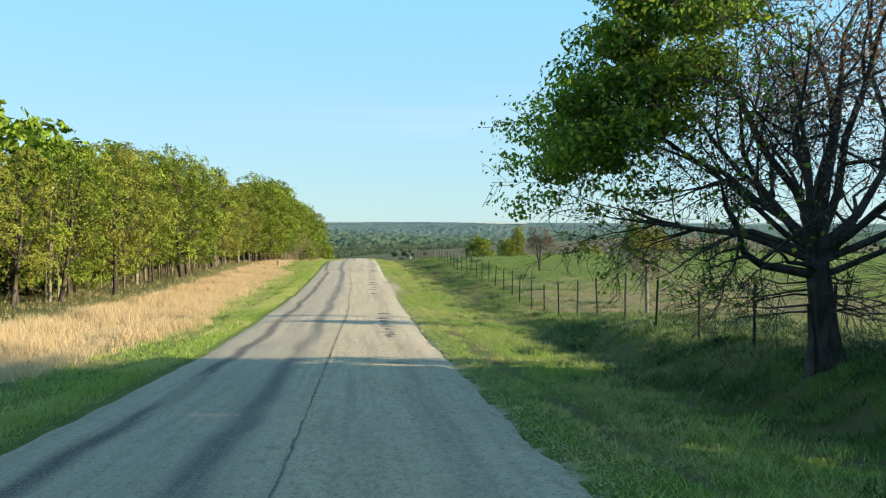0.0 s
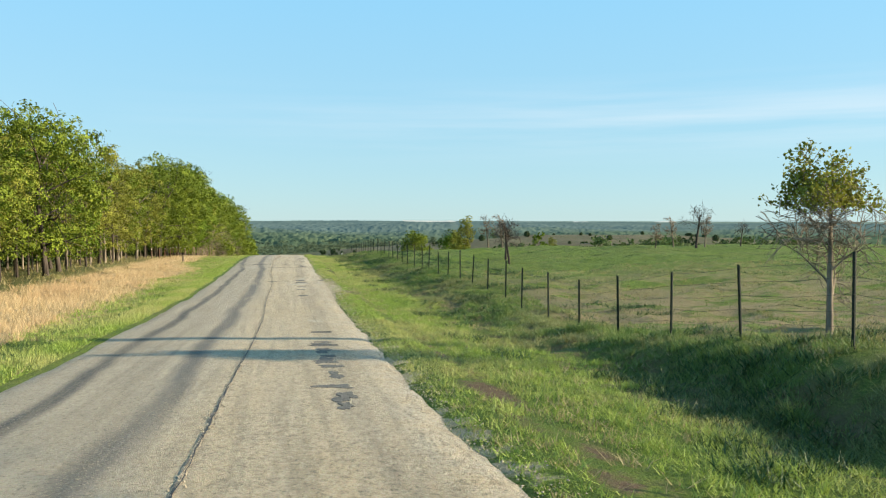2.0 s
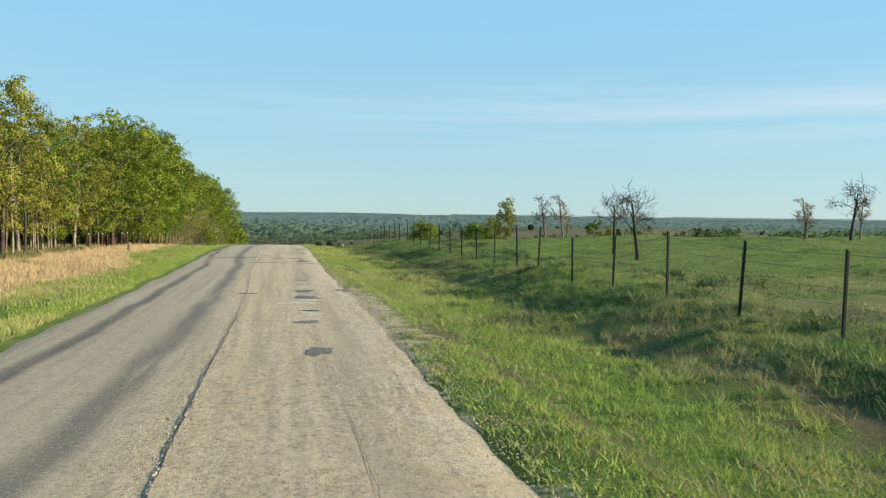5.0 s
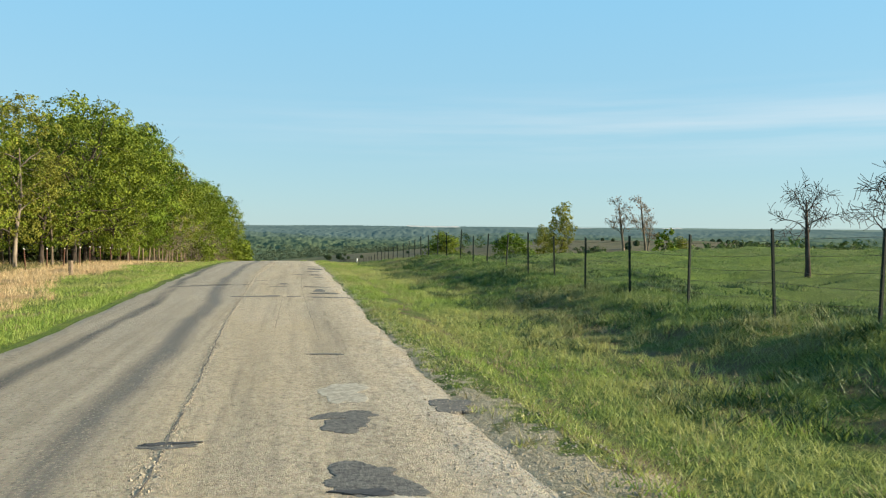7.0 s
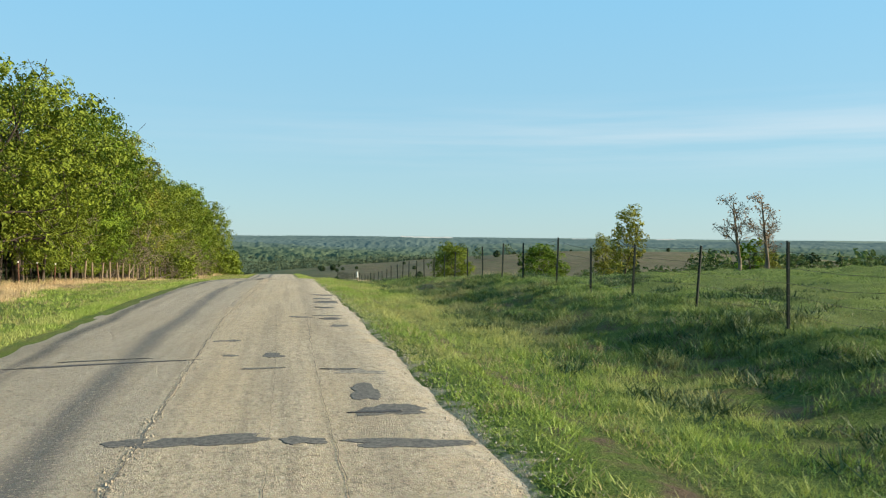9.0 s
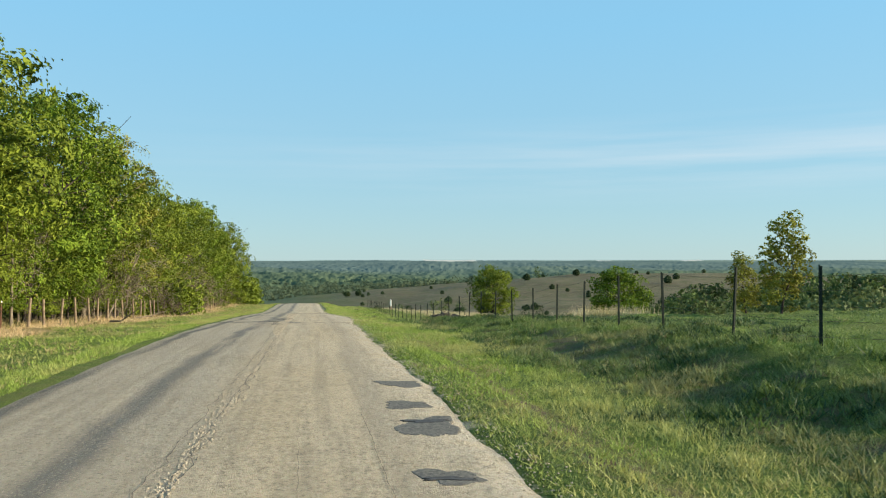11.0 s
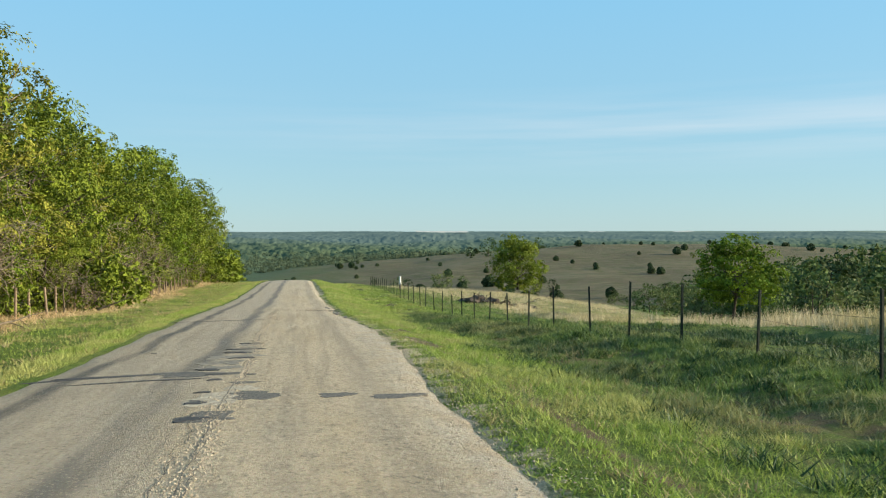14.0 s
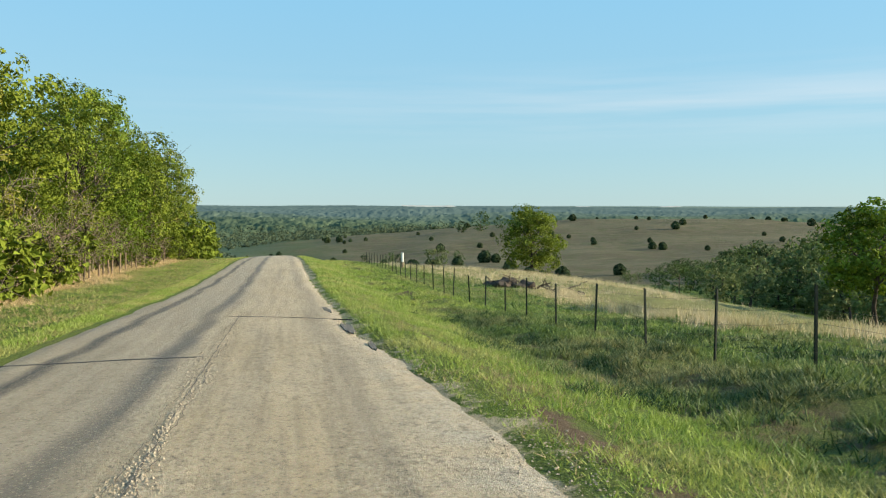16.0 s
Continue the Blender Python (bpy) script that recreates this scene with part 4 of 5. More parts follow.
def bare_tree(name, label, seed, h, rad, trunk, m, depth=3, kids=5, spread=0.55, leaf=None, twigs=1.0, low=0.3, group="dead trees in the field", up=0.6, leaf_low=0.0):
    """A tree of bare limbs; leaf: (material, share of the tips, size)."""
    t = Tree(seed)
    r = t.r
    bend = r.normal(0, 0.05 * h, 2)
    stem = [np.array((0, 0, -0.2)), np.array((0, 0, 0.1 * h)), np.array((bend[0] * 0.5, bend[1] * 0.5, 0.4 * h)), np.array((bend[0], bend[1], 0.78 * h))]
    t.tube(stem, [trunk * 1.4, trunk, trunk * 0.8, trunk * 0.3], 8)
    n = 7
    for k in range(n):
        u = low + (0.95 - low) * (k + 0.5 * r.rand()) / n
        p = np.array((bend[0] * u, bend[1] * u, 0.78 * h * u))
        a = k * 2.4 + r.rand() * 0.8
        t.limb(p, (math.cos(a), math.sin(a), up + 0.7 * u), rad * (1.05 - 0.35 * u) * (0.8 + 0.3 * r.rand()), trunk * 0.5 * (1 - 0.5 * u), depth - 1, spread, 0.03, kids, 0.004 * twigs)
    e = thing(name, label, "tree", group)
    part("trunk", t.wood_mesh(m), e)
    if leaf:
        lm, share, size, per = leaf
        tips = np.array(t.tips)
        tips = tips[(r.rand(len(tips)) < share) & (tips[:, 2] > leaf_low)]
        pts = np.repeat(tips, per, 0) + r.normal(0, size * 0.8, (len(tips) * per, 3))
        part("crown", leaves_mesh(pts, size, lm, seed + 5), e)
    return e


# the big half-leafed oak beside the road
def big_oak(x, y):
    t = Tree(501)
    r = t.r
    stem = [(0.30, 0, -0.3), (0.16, 0, 0.05), (0.06, 0, 0.45), (0.0, 0, 1.0), (-0.08, 0, 1.6), (-0.14, 0.02, 2.1)]
    t.tube(stem, [0.44, 0.30, 0.235, 0.20, 0.185, 0.16], 12)
    t.tube([(-0.26, -0.1, -0.2), (-0.22, -0.08, 0.6), (-0.27, -0.05, 1.1)], [0.10, 0.055, 0.02], 6)
    groups = []
    # boughs: bearing, rise, height of the fork, reach, thickness
    boughs = [(176, 4, 1.55, 3.7, 0.085), (152, 24, 1.8, 3.4, 0.08), (205, 22, 1.85, 3.5, 0.08), (182, 38, 2.0, 3.4, 0.08), (162, 50, 2.05, 3.6, 0.075), (215, 50, 2.05, 3.4, 0.07), (164, 16, 1.75, 3.5, 0.065), (160, 30, 1.9, 3.4, 0.06), (225, 14, 1.6, 2.8, 0.05),
              (120, 70, 2.1, 5.4, 0.08), (250, 72, 2.1, 5.4, 0.08), (30, 78, 2.1, 5.6, 0.09), (330, 64, 2.0, 5.2, 0.08), (10, 50, 1.95, 5.0, 0.08), (0, 24, 1.8, 4.6, 0.075),
              (40, 32, 1.75, 4.4, 0.07), (320, 30, 1.75, 4.4, 0.07), (345, 6, 1.5, 4.0, 0.06), (280, 36, 1.9, 4.2, 0.065), (240, 26, 1.75, 4.2, 0.065), (80, 45, 1.9, 4.0, 0.06)]
    for az, rise, z, reach, thick in boughs:
        az, rise = radians(az), radians(rise)
        t.tips = []
        t.limb((-0.10, 0, z), (math.cos(az) * math.cos(rise), math.sin(az) * math.cos(rise), math.sin(rise)), reach, thick, 3, 0.52, 0.012 if rise > 0.2 else -0.004, 6, 0.0045, 0.37)
        groups += t.tips
    # drooping dead twigs under the low boughs
    for k in range(16):
        a = k * 2.1 + r.rand()
        t.limb((-0.05, 0, 0.95 + 0.04 * k), (math.cos(a), math.sin(a), 0.05), 1.0 + 1.0 * r.rand(), 0.026, 1, 0.6, -0.07, 8, 0.005)
    e = thing("oak_tree", "large dark roadside oak, half in leaf and half bare", "tree")
    part("trunk", t.wood_mesh(M_BARK_BLACK), e)
    tips = np.array(groups)
    low = np.interp(tips[:, 0], [-5.5, -4.0, -3.1, -2.2, -1.8, -1.3, -1.0, 0.2], [3.0, 2.9, 3.3, 3.6, 4.1, 4.7, 5.6, 7.0])
    live = tips[:, 2] > low + r.normal(0, 0.25, len(tips))
    dry = ~live & (tips[:, 2] > 2.6) & (r.rand(len(tips)) < np.interp(tips[:, 2], [2.4, 3.6, 5.0], [0.05, 0.35, 0.75]))
    # the leafy half hangs in clumps on the road side
    extra, outs = [], []
    for k in range(165):
        z = 3.2 + 5.2 * (k + r.rand()) / 165
        lo = np.interp(z, [2.9, 3.3, 4.2, 5.0, 6.0, 8.4], [-4.2, -4.2, -4.2, -3.7, -3.3, -2.4])
        hi = np.interp(z, [2.9, 3.3, 3.6, 4.1, 4.7, 5.7, 8.4], [-3.7, -3.3, -2.8, -2.3, -1.9, -1.5, -0.8])
        c = np.array((lo + (hi - lo) * r.rand(), 0.0, z))
        c[1] = r.uniform(-1.5, 1.0) - 0.22 * c[0]
        rad = 0.20 + 0.36 * r.rand()
        d = r.normal(0, 1, (330, 3))
        d *= (rad * (0.35 + 0.65 * r.rand(330) ** 0.6) / np.linalg.norm(d, axis=1))[:, None]
        extra.append(c + d * (1.25, 1.0, 0.55))
        outs.append(d / np.linalg.norm(d, axis=1)[:, None])
    # loose sprays at the ends of the boughs
    for k in range(64):
        x0 = r.uniform(-4.7, -2.4)
        c = np.array((x0, r.uniform(-0.9, 0.9) - 0.30 * x0, 2.5 + 0.25 * (x0 + 4.7) * (r.rand() < 0.5) + 2.0 * r.rand()))
        d = r.normal(0, 1, (44, 3)) * (0.20, 0.14, 0.05)
        extra.append(c + d)
        outs.append(d / np.linalg.norm(d, axis=1)[:, None])
    # single leaves on the low twigs of the road side
    few = (tips[:, 0] < -1.6) & (tips[:, 2] > 1.3) & (r.rand(len(tips)) < 0.16)
    d = np.repeat(tips[few], 2, 0)
    d = d + r.normal(0, 0.05, d.shape)
    extra.append(d)
    outs.append(r.normal(0, 0.6, d.shape))
    extra = np.concatenate(extra)
    live &= r.rand(len(tips)) < np.where(tips[:, 0] < -3.2, 0.8, 0.35)
    lp = np.repeat(tips[live], 2, 0)
    lo_ = np.r_[r.normal(0, 0.6, lp.shape), np.concatenate(outs)]
    lp = np.r_[lp + r.normal(0, 0.09, lp.shape), extra]
    some = r.rand(len(lp)) < 0.5
    # random halves take the shade-coloured and the sun-coloured leaves
    part("crown", leaves_mesh(lp[some], 0.078, M_ROADSIDE_SHADED, 502, 0.3, lo_[some]), e, "dense leaves with shade in their dark green")
    part("young_crown", leaves_mesh(lp[~some], 0.08, M_ROADSIDE_SUNLIT, 504, 0.3, lo_[~some]), e, "leaves with sunlight in their lighter green")
    dp = np.repeat(tips[dry], 3, 0)
    tagged(part("withered_crown", leaves_mesh(dp + r.normal(0, 0.10, dp.shape), 0.06, M_DEADLEAF, 503), e, "sparse withered brown leaves"), kind="stuff")
    return place(e, x, y)


big_oak(8.0, 11.06)
# unseen trees added further back, out of view, to shade the road
for x, y, k, sc in ((13.0, 9.2, 0, 0.58), (13.2, 11.8, 1, 0.5), (12.5, 3.3, 1, 0.75), (12.9, -1.2, 0, 0.8), (12.5, -6.1, 1, 0.8), (16.8, 6.3, 0, 0.8), (16.8, 1.1, 1, 0.85), (16.8, -3.9, 0, 0.9), (12.8, -10.8, 1, 0.9), (15.2, 7.5, 0, 0.62), (13.7, 1.1, 0, 0.75), (13.9, 5.6, 1, 0.7), (19.8, 4.7, 1, 0.9), (19.8, -1.1, 0, 0.9), (19.8, -6.4, 1, 0.95), (14.8, 3.0, 1, 0.75), (15.1, -2.4, 1, 0.8), (18.5, 6.9, 0, 0.55), (15.1, -8.0, 0, 0.85), (15.6, 9.6, 0, 0.66), (17.4, 11.0, 1, 0.62), (14.6, 7.4, 1, 0.62), (20.2, 8.6, 0, 0.8), (18.0, 8.2, 1, 0.7), (13.4, 4.4, 0, 0.72)):
    again(BACK[k], x, y, 1.0 + y, sc)

# small half-leafed tree at the fence
e = bare_tree("small_oak_tree", "slim dark roadside tree, thin tuft of green leaves on top", 517, 3.5, 1.25, 0.062, M_BARK_PALE, 3, 10, 0.7, (M_OAK_OLIVE, 0.85, 0.07, 5), 1.5, 0.28, "trees along the fence", 0.9, 2.5)
place(e, 9.96, 24.4, 0.6, 0.96)

# tall forked snag added out of view, well off the road; its long shadow lies across both lanes
t = Tree(515)
t.tube([(0, 0, -0.3), (0, 0.03, 2), (0.05, -0.05, 4.2), (0.02, 0.04, 6.0)], [0.26, 0.22, 0.20, 0.17], 9)
t.tube([(0.02, 0.04, 5.9), (0.1, 0.10, 7.6), (0.05, 0.16, 9.6), (0.1, 0.05, 12.5)], [0.14, 0.12, 0.09, 0.03], 7)
t.tube([(0.02, 0.04, 5.9), (-0.1, -0.14, 7.4), (-0.05, -0.24, 9.4), (-0.1, -0.5, 11.4)], [0.13, 0.10, 0.08, 0.03], 7)
e = thing("dead_tree", "tall bare forked dead trunk added unseen for its shadow", "tree", "dead trees in the field")
part("trunk", t.wood_mesh(M_GREYTREE), e)
place(e, 24.0, 28.65 - 21.4 * math.tan(radians(SUN_SIDE)))

# trees in the field: x, y, height, radius, twist, look
DEAD = bare_tree("dead_tree", "small dead grey tree with a spreading bare crown", 521, 2.6, 1.0, 0.07, M_BARK, 3, 6, 0.6, None, 1.6, 0.5)
THIN = bare_tree("dead_tree", "thin dead tree with upright grey branches", 531, 3.8, 0.85, 0.075, M_TWIG, 3, 6, 0.42, (M_DEADLEAF, 0.25, 0.10, 1), 2.2, 0.25, up=1.5)
place(DEAD, 16.3, 68.7, 0.0, 1.12)
again(DEAD, 15.1, 63.5, 2.0, 1.16)
place(THIN, 21.4, 94.5, 0.0, 1.04)
again(THIN, 23.0, 94.8, 1.0, 1.07)
again(THIN, 23.9, 96.4, 3.0, 0.66)
again(DEAD, 36.0, 77.9, 4.0, 1.45)
again(THIN, 37.2, 78.6, 4.6, 0.85)
again(THIN, 36.2, 82.6, 0.6, 0.85)
again(THIN, 31.0, 75.4, 2.6, 0.72)
again(DEAD, 43.0, 82.5, 5.0, 0.9)
again(THIN, 48.6, 80.5, 1.4, 1.05)
again(DEAD, 62.0, 100.0, 3.3, 1.3)


def leafy_tree(name, label, seed, h, rad, clear, m, n, size, trunk=0.12, group="trees in the field", lumps=34, limbs=9):
    e = wood_tree(name, label, seed, h, rad, clear, m, M_BARK, n, size, trunk, lumps, limbs)
    return tagged(e, group=group)


slim = leafy_tree("slim_tree", "slender tree with sparse pale leaves in the field", 541, 3.7, 0.95, 0.7, M_OAK_OLIVE, 5200, 0.10, 0.05, lumps=75)
place(slim, 21.7, 108.0, 0.0, 1.12)
again(slim, 21.4, 110.4, 2.0, 0.74)
again(slim, 34.3, 111.7, 2.0, 0.86)
green = leafy_tree("young_tree", "small round green tree in the field", 543, 2.5, 0.8, 0.3, M_OAK_DEEP, 1500, 0.16, 0.06)
place(green, 32.2, 111.0, 0.0, 1.25)
round_a = leafy_tree("round_tree", "round bright green tree standing in tan grass", 551, 6.8, 4.0, 0.1, M_OAK, 13000, 0.23, 0.16, lumps=70)
place(round_a, 30.9, 205.0, 0.4, 0.97, -7.3)
round_b = leafy_tree("round_tree", "round dark green tree with a short stem above the valley", 555, 5.2, 2.45, 1.9, M_OAK_DEEP, 9000, 0.17, 0.12, lumps=60)
place(round_b, 27.0, 140.8, 0.0, 1.0)

# grey brush under the wood
BRUSH = bare_tree("bare_shrub", "tangled bare grey shrub at the edge of the wood", 561, 2.4, 1.9, 0.045, M_TWIG, 3, 6, 0.7, (M_OAK, 0.04, 0.12, 2), 2.6, 0.08, "brush along the wood", 0.5)
place(BRUSH, -9.6, 150.0)
for k in range(13):
    y = 118 + 86 * (k / 13) + rt.rand() * 3
    again(BRUSH, np.interp(y, [115, 205], [-10.4, -8.9]) + rt.normal(0, 0.4), y, rt.rand() * 6.28, 0.75 + 0.55 * rt.rand())
GREY = bare_tree("bare_tree", "leaning pale bare tree at the edge of the wood", 567, 5.2, 1.9, 0.075, M_BARK_PALE, 3, 5, 0.5, (M_OAK_OLIVE, 0.22, 0.13, 2), 2.4, 0.25, "brush along the wood", 0.8)
place(GREY, -10.2, 122.5)
GREY.rotation_euler = (0.12, 0.42, 0.3)
for x, y, turn, sc in ((-10.6, 131.0, 2.2, 0.9), (-9.9, 143.0, 1.0, 1.1), (-9.6, 152.5, 3.6, 1.0), (-10.6, 109.0, 0.4, 0.85), (-9.0, 171.0, 5.0, 0.9), (-9.1, 203.0, 4.0, 0.9)):
    again(GREY, x, y, turn, sc)
AIRY = bare_tree("oak_tree", "tall airy oak just coming into leaf", 569, 13.2, 2.3, 0.13, M_BARK_PALE, 3, 6, 0.45, (M_SAGE, 0.75, 0.15, 3), 2.6, 0.4, "edge of the wood", 0.9)
place(AIRY, -12.0, 125.0, 0.0, 0.90)
again(AIRY, -11.6, 131.5, 2.0, 0.88)
again(AIRY, -11.0, 164.0, 4.0, 0.84)
again(AIRY, -12.6, 103.5, 1.0, 0.74)
SHRUB = leafy_tree("leafy_shrub", "low green shrub at the edge of the wood", 565, 2.2, 1.3, 0.1, M_OAK, 800, 0.24, 0.04, "brush along the wood")
place(SHRUB, -9.5, 188.0)
for k in range(18):
    y = 128 + 76 * rt.rand()
    again(SHRUB, np.interp(y, [55, 205], [-12.5, -8.7]) + rt.normal(0, 0.8), y, rt.rand() * 6.28, 0.6 + 0.7 * rt.rand())
for k in range(5):
    again(SHRUB, -9.2 + rt.normal(0, 0.6), 190 + 3.2 * k, rt.rand() * 6.28, 1.2 + 0.6 * rt.rand())

# dark-coloured brush added deep inside to stand in for the wood's shade
SHADE_THICKET = leafy_tree("thicket", "dark leafy filler standing in for the wood's inner shade", 573, 3.4, 2.1, 0.1, M_CEDAR, 900, 0.32, 0.04, "brush along the wood", 26, 4)
place(SHADE_THICKET, -22.0, 32.0)
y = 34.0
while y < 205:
    again(SHADE_THICKET, np.interp(y, [25, 205], [-20.5, -15.5]) + rt.normal(0, 1.0), y, rt.rand() * 6.28, 0.8 + 0.5 * rt.rand())
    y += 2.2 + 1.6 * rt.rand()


# ------------------------------------------------------------ fences
def steel_post_mesh(h):
    """A studded T-section post."""
    bm = bmesh.new()

    def slab(x0, x1, y0, y1, z0, z1):
        q = bmesh.ops.create_cube(bm, size=1)["verts"]
        for v in q:
            v.co = ((x0 + x1) / 2 + v.co.x * (x1 - x0), (y0 + y1) / 2 + v.co.y * (y1 - y0), (z0 + z1) / 2 + v.co.z * (z1 - z0))

    slab(-0.022, 0.022, -0.004, 0.004, -0.3, h)
    slab(-0.005, 0.005, -0.042, -0.004, -0.3, h - 0.02)
    for k in range(18):
        z = 0.12 + k * (h - 0.2) / 18
        slab(-0.012, 0.012, 0.004, 0.012, z, z + 0.02)
    return bm_mesh(bm, M_STEEL)


POST_Y = [13.9, 16.45, 19.2, 21.7, 24.45, 27.05, 29.6, 32.2, 34.8, 37.5, 39.7, 42.4, 44.9, 47.6, 50.2, 53.0, 55.9, 58.3, 61.0, 63.7, 66.6, 69.2, 71.8, 74.7, 77.5, 80.1, 82.7, 85.9, 88.5, 91.6, 94.1,
          96.8, 99.4, 102.2, 105.0, 108.1, 110.9, 113.6, 116.4, 119.5, 122.4, 125.3, 128.2, 131.3, 134.3, 137.0, 139.9, 142.7, 146.2, 148.5, 151.5, 154.5]
while POST_Y[-1] < 196:
    POST_Y.append(POST_Y[-1] + 2.9)
while POST_Y[0] > -16:
    POST_Y.insert(0, POST_Y[0] - 2.6)
fence = thing("wire_fence", "barbed-wire fence on dark steel posts along the field", "fence")
pm = [steel_post_mesh(h) for h in (1.24, 1.30, 1.36)]
rf = np.random.RandomState(60)
tops = []
for y in POST_Y:
    x = 8.246 + 0.00356 * y + 0.02 * rf.normal() + 0.9 * float(ease(y, 150, 196))
    z = float(land(x, y))
    m = Matrix.Translation((x, y, z)) @ Euler((rf.normal(0, 0.025), rf.normal(0, 0.025), math.pi / 2 + rf.normal(0, 0.2))).to_matrix().to_4x4()
    part("post", pm[rf.randint(3)], fence, m=m)
    tops.append((x - 0.02, y, z))
for k, h in enumerate((0.28, 0.50, 0.72, 0.95, 1.18)):
    t = Tree(0)
    pts = []
    for a, b in zip(tops[:-1], tops[1:]):
        for u in (0, 0.5):
            p = np.array(a) * (1 - u) + np.array(b) * u
            pts.append(p + (0, 0, h - 0.03 * (u > 0) + 0.012 * rf.normal()))
    t.tube(pts, [0.0032] * len(pts), 3)
    part("wire_strand", t.wood_mesh(M_WIRE), fence, "thin barbed wire strand")


def round_post(bm, r0, r1, h, sides=9, z0=-0.25):
    q = bmesh.ops.create_cone(bm, segments=sides, radius1=r0, radius2=r1, depth=h - z0, cap_ends=True)["verts"]
    for v in q:
        v.co.z += (h + z0) / 2
        v.co.x *= 1 + 0.08 * math.sin(9 * v.co.z + v.co.y * 40)
    return bm


left_fence = thing("old_fence", "old fence of weathered stakes along the wood", "fence")
bm = round_post(bmesh.new(), 0.055, 0.05, 1.15)
stake = bm_mesh(bm, M_GREYWOOD)
bm = round_post(bmesh.new(), 0.032, 0.030, 0.95)
thin_post = bm_mesh(bm, M_REDWOOD)
bm = round_post(bmesh.new(), 0.034, 0.028, 1.0, z0=0.95)
white_top = bm_mesh(bm, M_WHITE)
y, ltops = 86.0, []
while y < 182:
    x = np.interp(y, [20, 80, 120, 182], [-11.8, -10.7, -9.4, -8.9]) + rf.normal(0, 0.06)
    z = float(land(x, y))
    m = Matrix.Translation((x, y, z)) @ Euler((rf.normal(0, 0.05), rf.normal(0, 0.05), 0)).to_matrix().to_4x4()
    if y < 108:
        p = part("post", thin_post, left_fence, m=m)
        c = part("white_tip", white_top, p, "white-painted tip")
    else:
        part("stake", stake, left_fence, m=m)
    ltops.append((x + 0.06, y, z))
    y += 2.2 + 0.5 * rf.rand() if y < 108 else 1.5 + 0.9 * rf.rand()
for h in (0.35, 0.65, 0.92):
    t = Tree(0)
    t.tube([np.array(p) + (0, 0, h + 0.02 * rf.normal()) for p in ltops], [0.004] * len(ltops), 3)
    part("wire_strand", t.wood_mesh(M_WIRE), left_fence, "thin rusty wire strand")

# bleached stub in the straw, white marker by the road, debris heap
bm = round_post(bmesh.new(), 0.10, 0.085, 0.62)
stub = tagged(new("wooden_stub", bm_mesh(bm, M_GREYWOOD)), "short bleached wooden post in tan grass", "post")
place(stub, -7.4, 80.6)
marker = thing("road_marker", "slim white marker post beside the road", "marker post")
bm = bmesh.new()
round_post(bm, 0.13, 0.11, 1.45, 10)
bmesh.ops.bevel(bm, geom=[q for q in bm.edges if q.calc_face_angle(0) > 1.0], offset=0.02, segments=2, affect="EDGES")
part("pole", bm_mesh(bm, M_WHITE), marker)
bm = bmesh.new()
round_post(bm, 0.135, 0.13, 0.55, 10)
part("dark_base", bm_mesh(bm, M_GREYWOOD), marker, "dull weathered foot")
place(marker, 12.2, 186.6)
for k, (x, y, s, turn) in enumerate(((15.0, 159.6, 0.95, 0.3), (16.1, 159.0, 0.75, 1.5), (14.2, 160.1, 0.55, 2.0), (17.6, 157.5, 0.5, 2.6), (18.9, 156.6, 0.45, 0.7))):
    bm = bmesh.new()
    bmesh.ops.create_icosphere(bm, subdivisions=3, radius=s)
    for v in bm.verts:
        q = noise.noise(v.co * 1.7 + Vector((k * 7, 0, 0))) * 0.55 + noise.noise(v.co * 4.0) * 0.25
        v.co = v.co * (1 + q)
        v.co.z *= 0.62
    ob = tagged(new("debris_heap", bm_mesh(bm, M_BARK)), "dark heap of uprooted stumps and earth", "debris", "heaps at the field corner")
    place(ob, x, y, turn)
for k in range(9):
    t = Tree(600 + k)
    t.limb((0, 0, 0.2), (math.cos(k * 1.3), math.sin(k * 1.3), 0.25), 0.7 + 0.6 * t.r.rand(), 0.085, 1, 0.5, 0.0, 2, 0.03)
    ob = tagged(new("dead_log", t.wood_mesh(M_BARK if k % 2 else M_TWIG)), "broken grey log lying on the debris heap", "log", "heaps at the field corner")
    place(ob, 14.2 + 0.5 * k, 159.6 - 0.3 * k + 0.5 * t.r.rand(), k)
for k, (x, y) in enumerate(((-8.3, 121.0), (-7.8, 133.0), (-7.6, 112.0))):
    t = Tree(620 + k)
    t.limb((0, 0, 0.15), (1, 0.5 - 0.4 * k, 0.12), 1.9, 0.05, 1, 0.6, -0.01, 5, 0.008)
    ob = tagged(new("fallen_branch", t.wood_mesh(M_TWIG)), "dry grey branch fallen in the verge grass", "branch")
    place(ob, x, y)


# ------------------------------------------------------------ far woods and bushes
def canopy(name, x, y, size, m, seed, label, sprays=46):
    """Crowns of far trees, each a heap of leafy sprays."""
    r = np.random.RandomState(seed)
    n = len(x)
    s = size * (0.5 + 1.3 * r.rand(n) ** 2.0) * (1 + 0.35 * waves(x, y, 45, seed))
    d = r.normal(0, 1, (n, sprays, 3))
    d[..., 2] = np.abs(d[..., 2]) * 0.9 - 0.15
    d /= np.linalg.norm(d, axis=2)[..., None]
    rad = 0.62 + 0.45 * r.rand(n, sprays)
    p = d * (rad * s[:, None])[..., None] * (1, 1, 0.85)
    p += np.stack([x, y, land(x, y) + 0.45 * s], -1)[:, None]
    me = leaves_mesh(p.reshape(-1, 3), float(np.mean(size)) * 0.44, m, seed + 1, 0.2, d.reshape(-1, 3))
    return stuff(name, me, label, "woods")


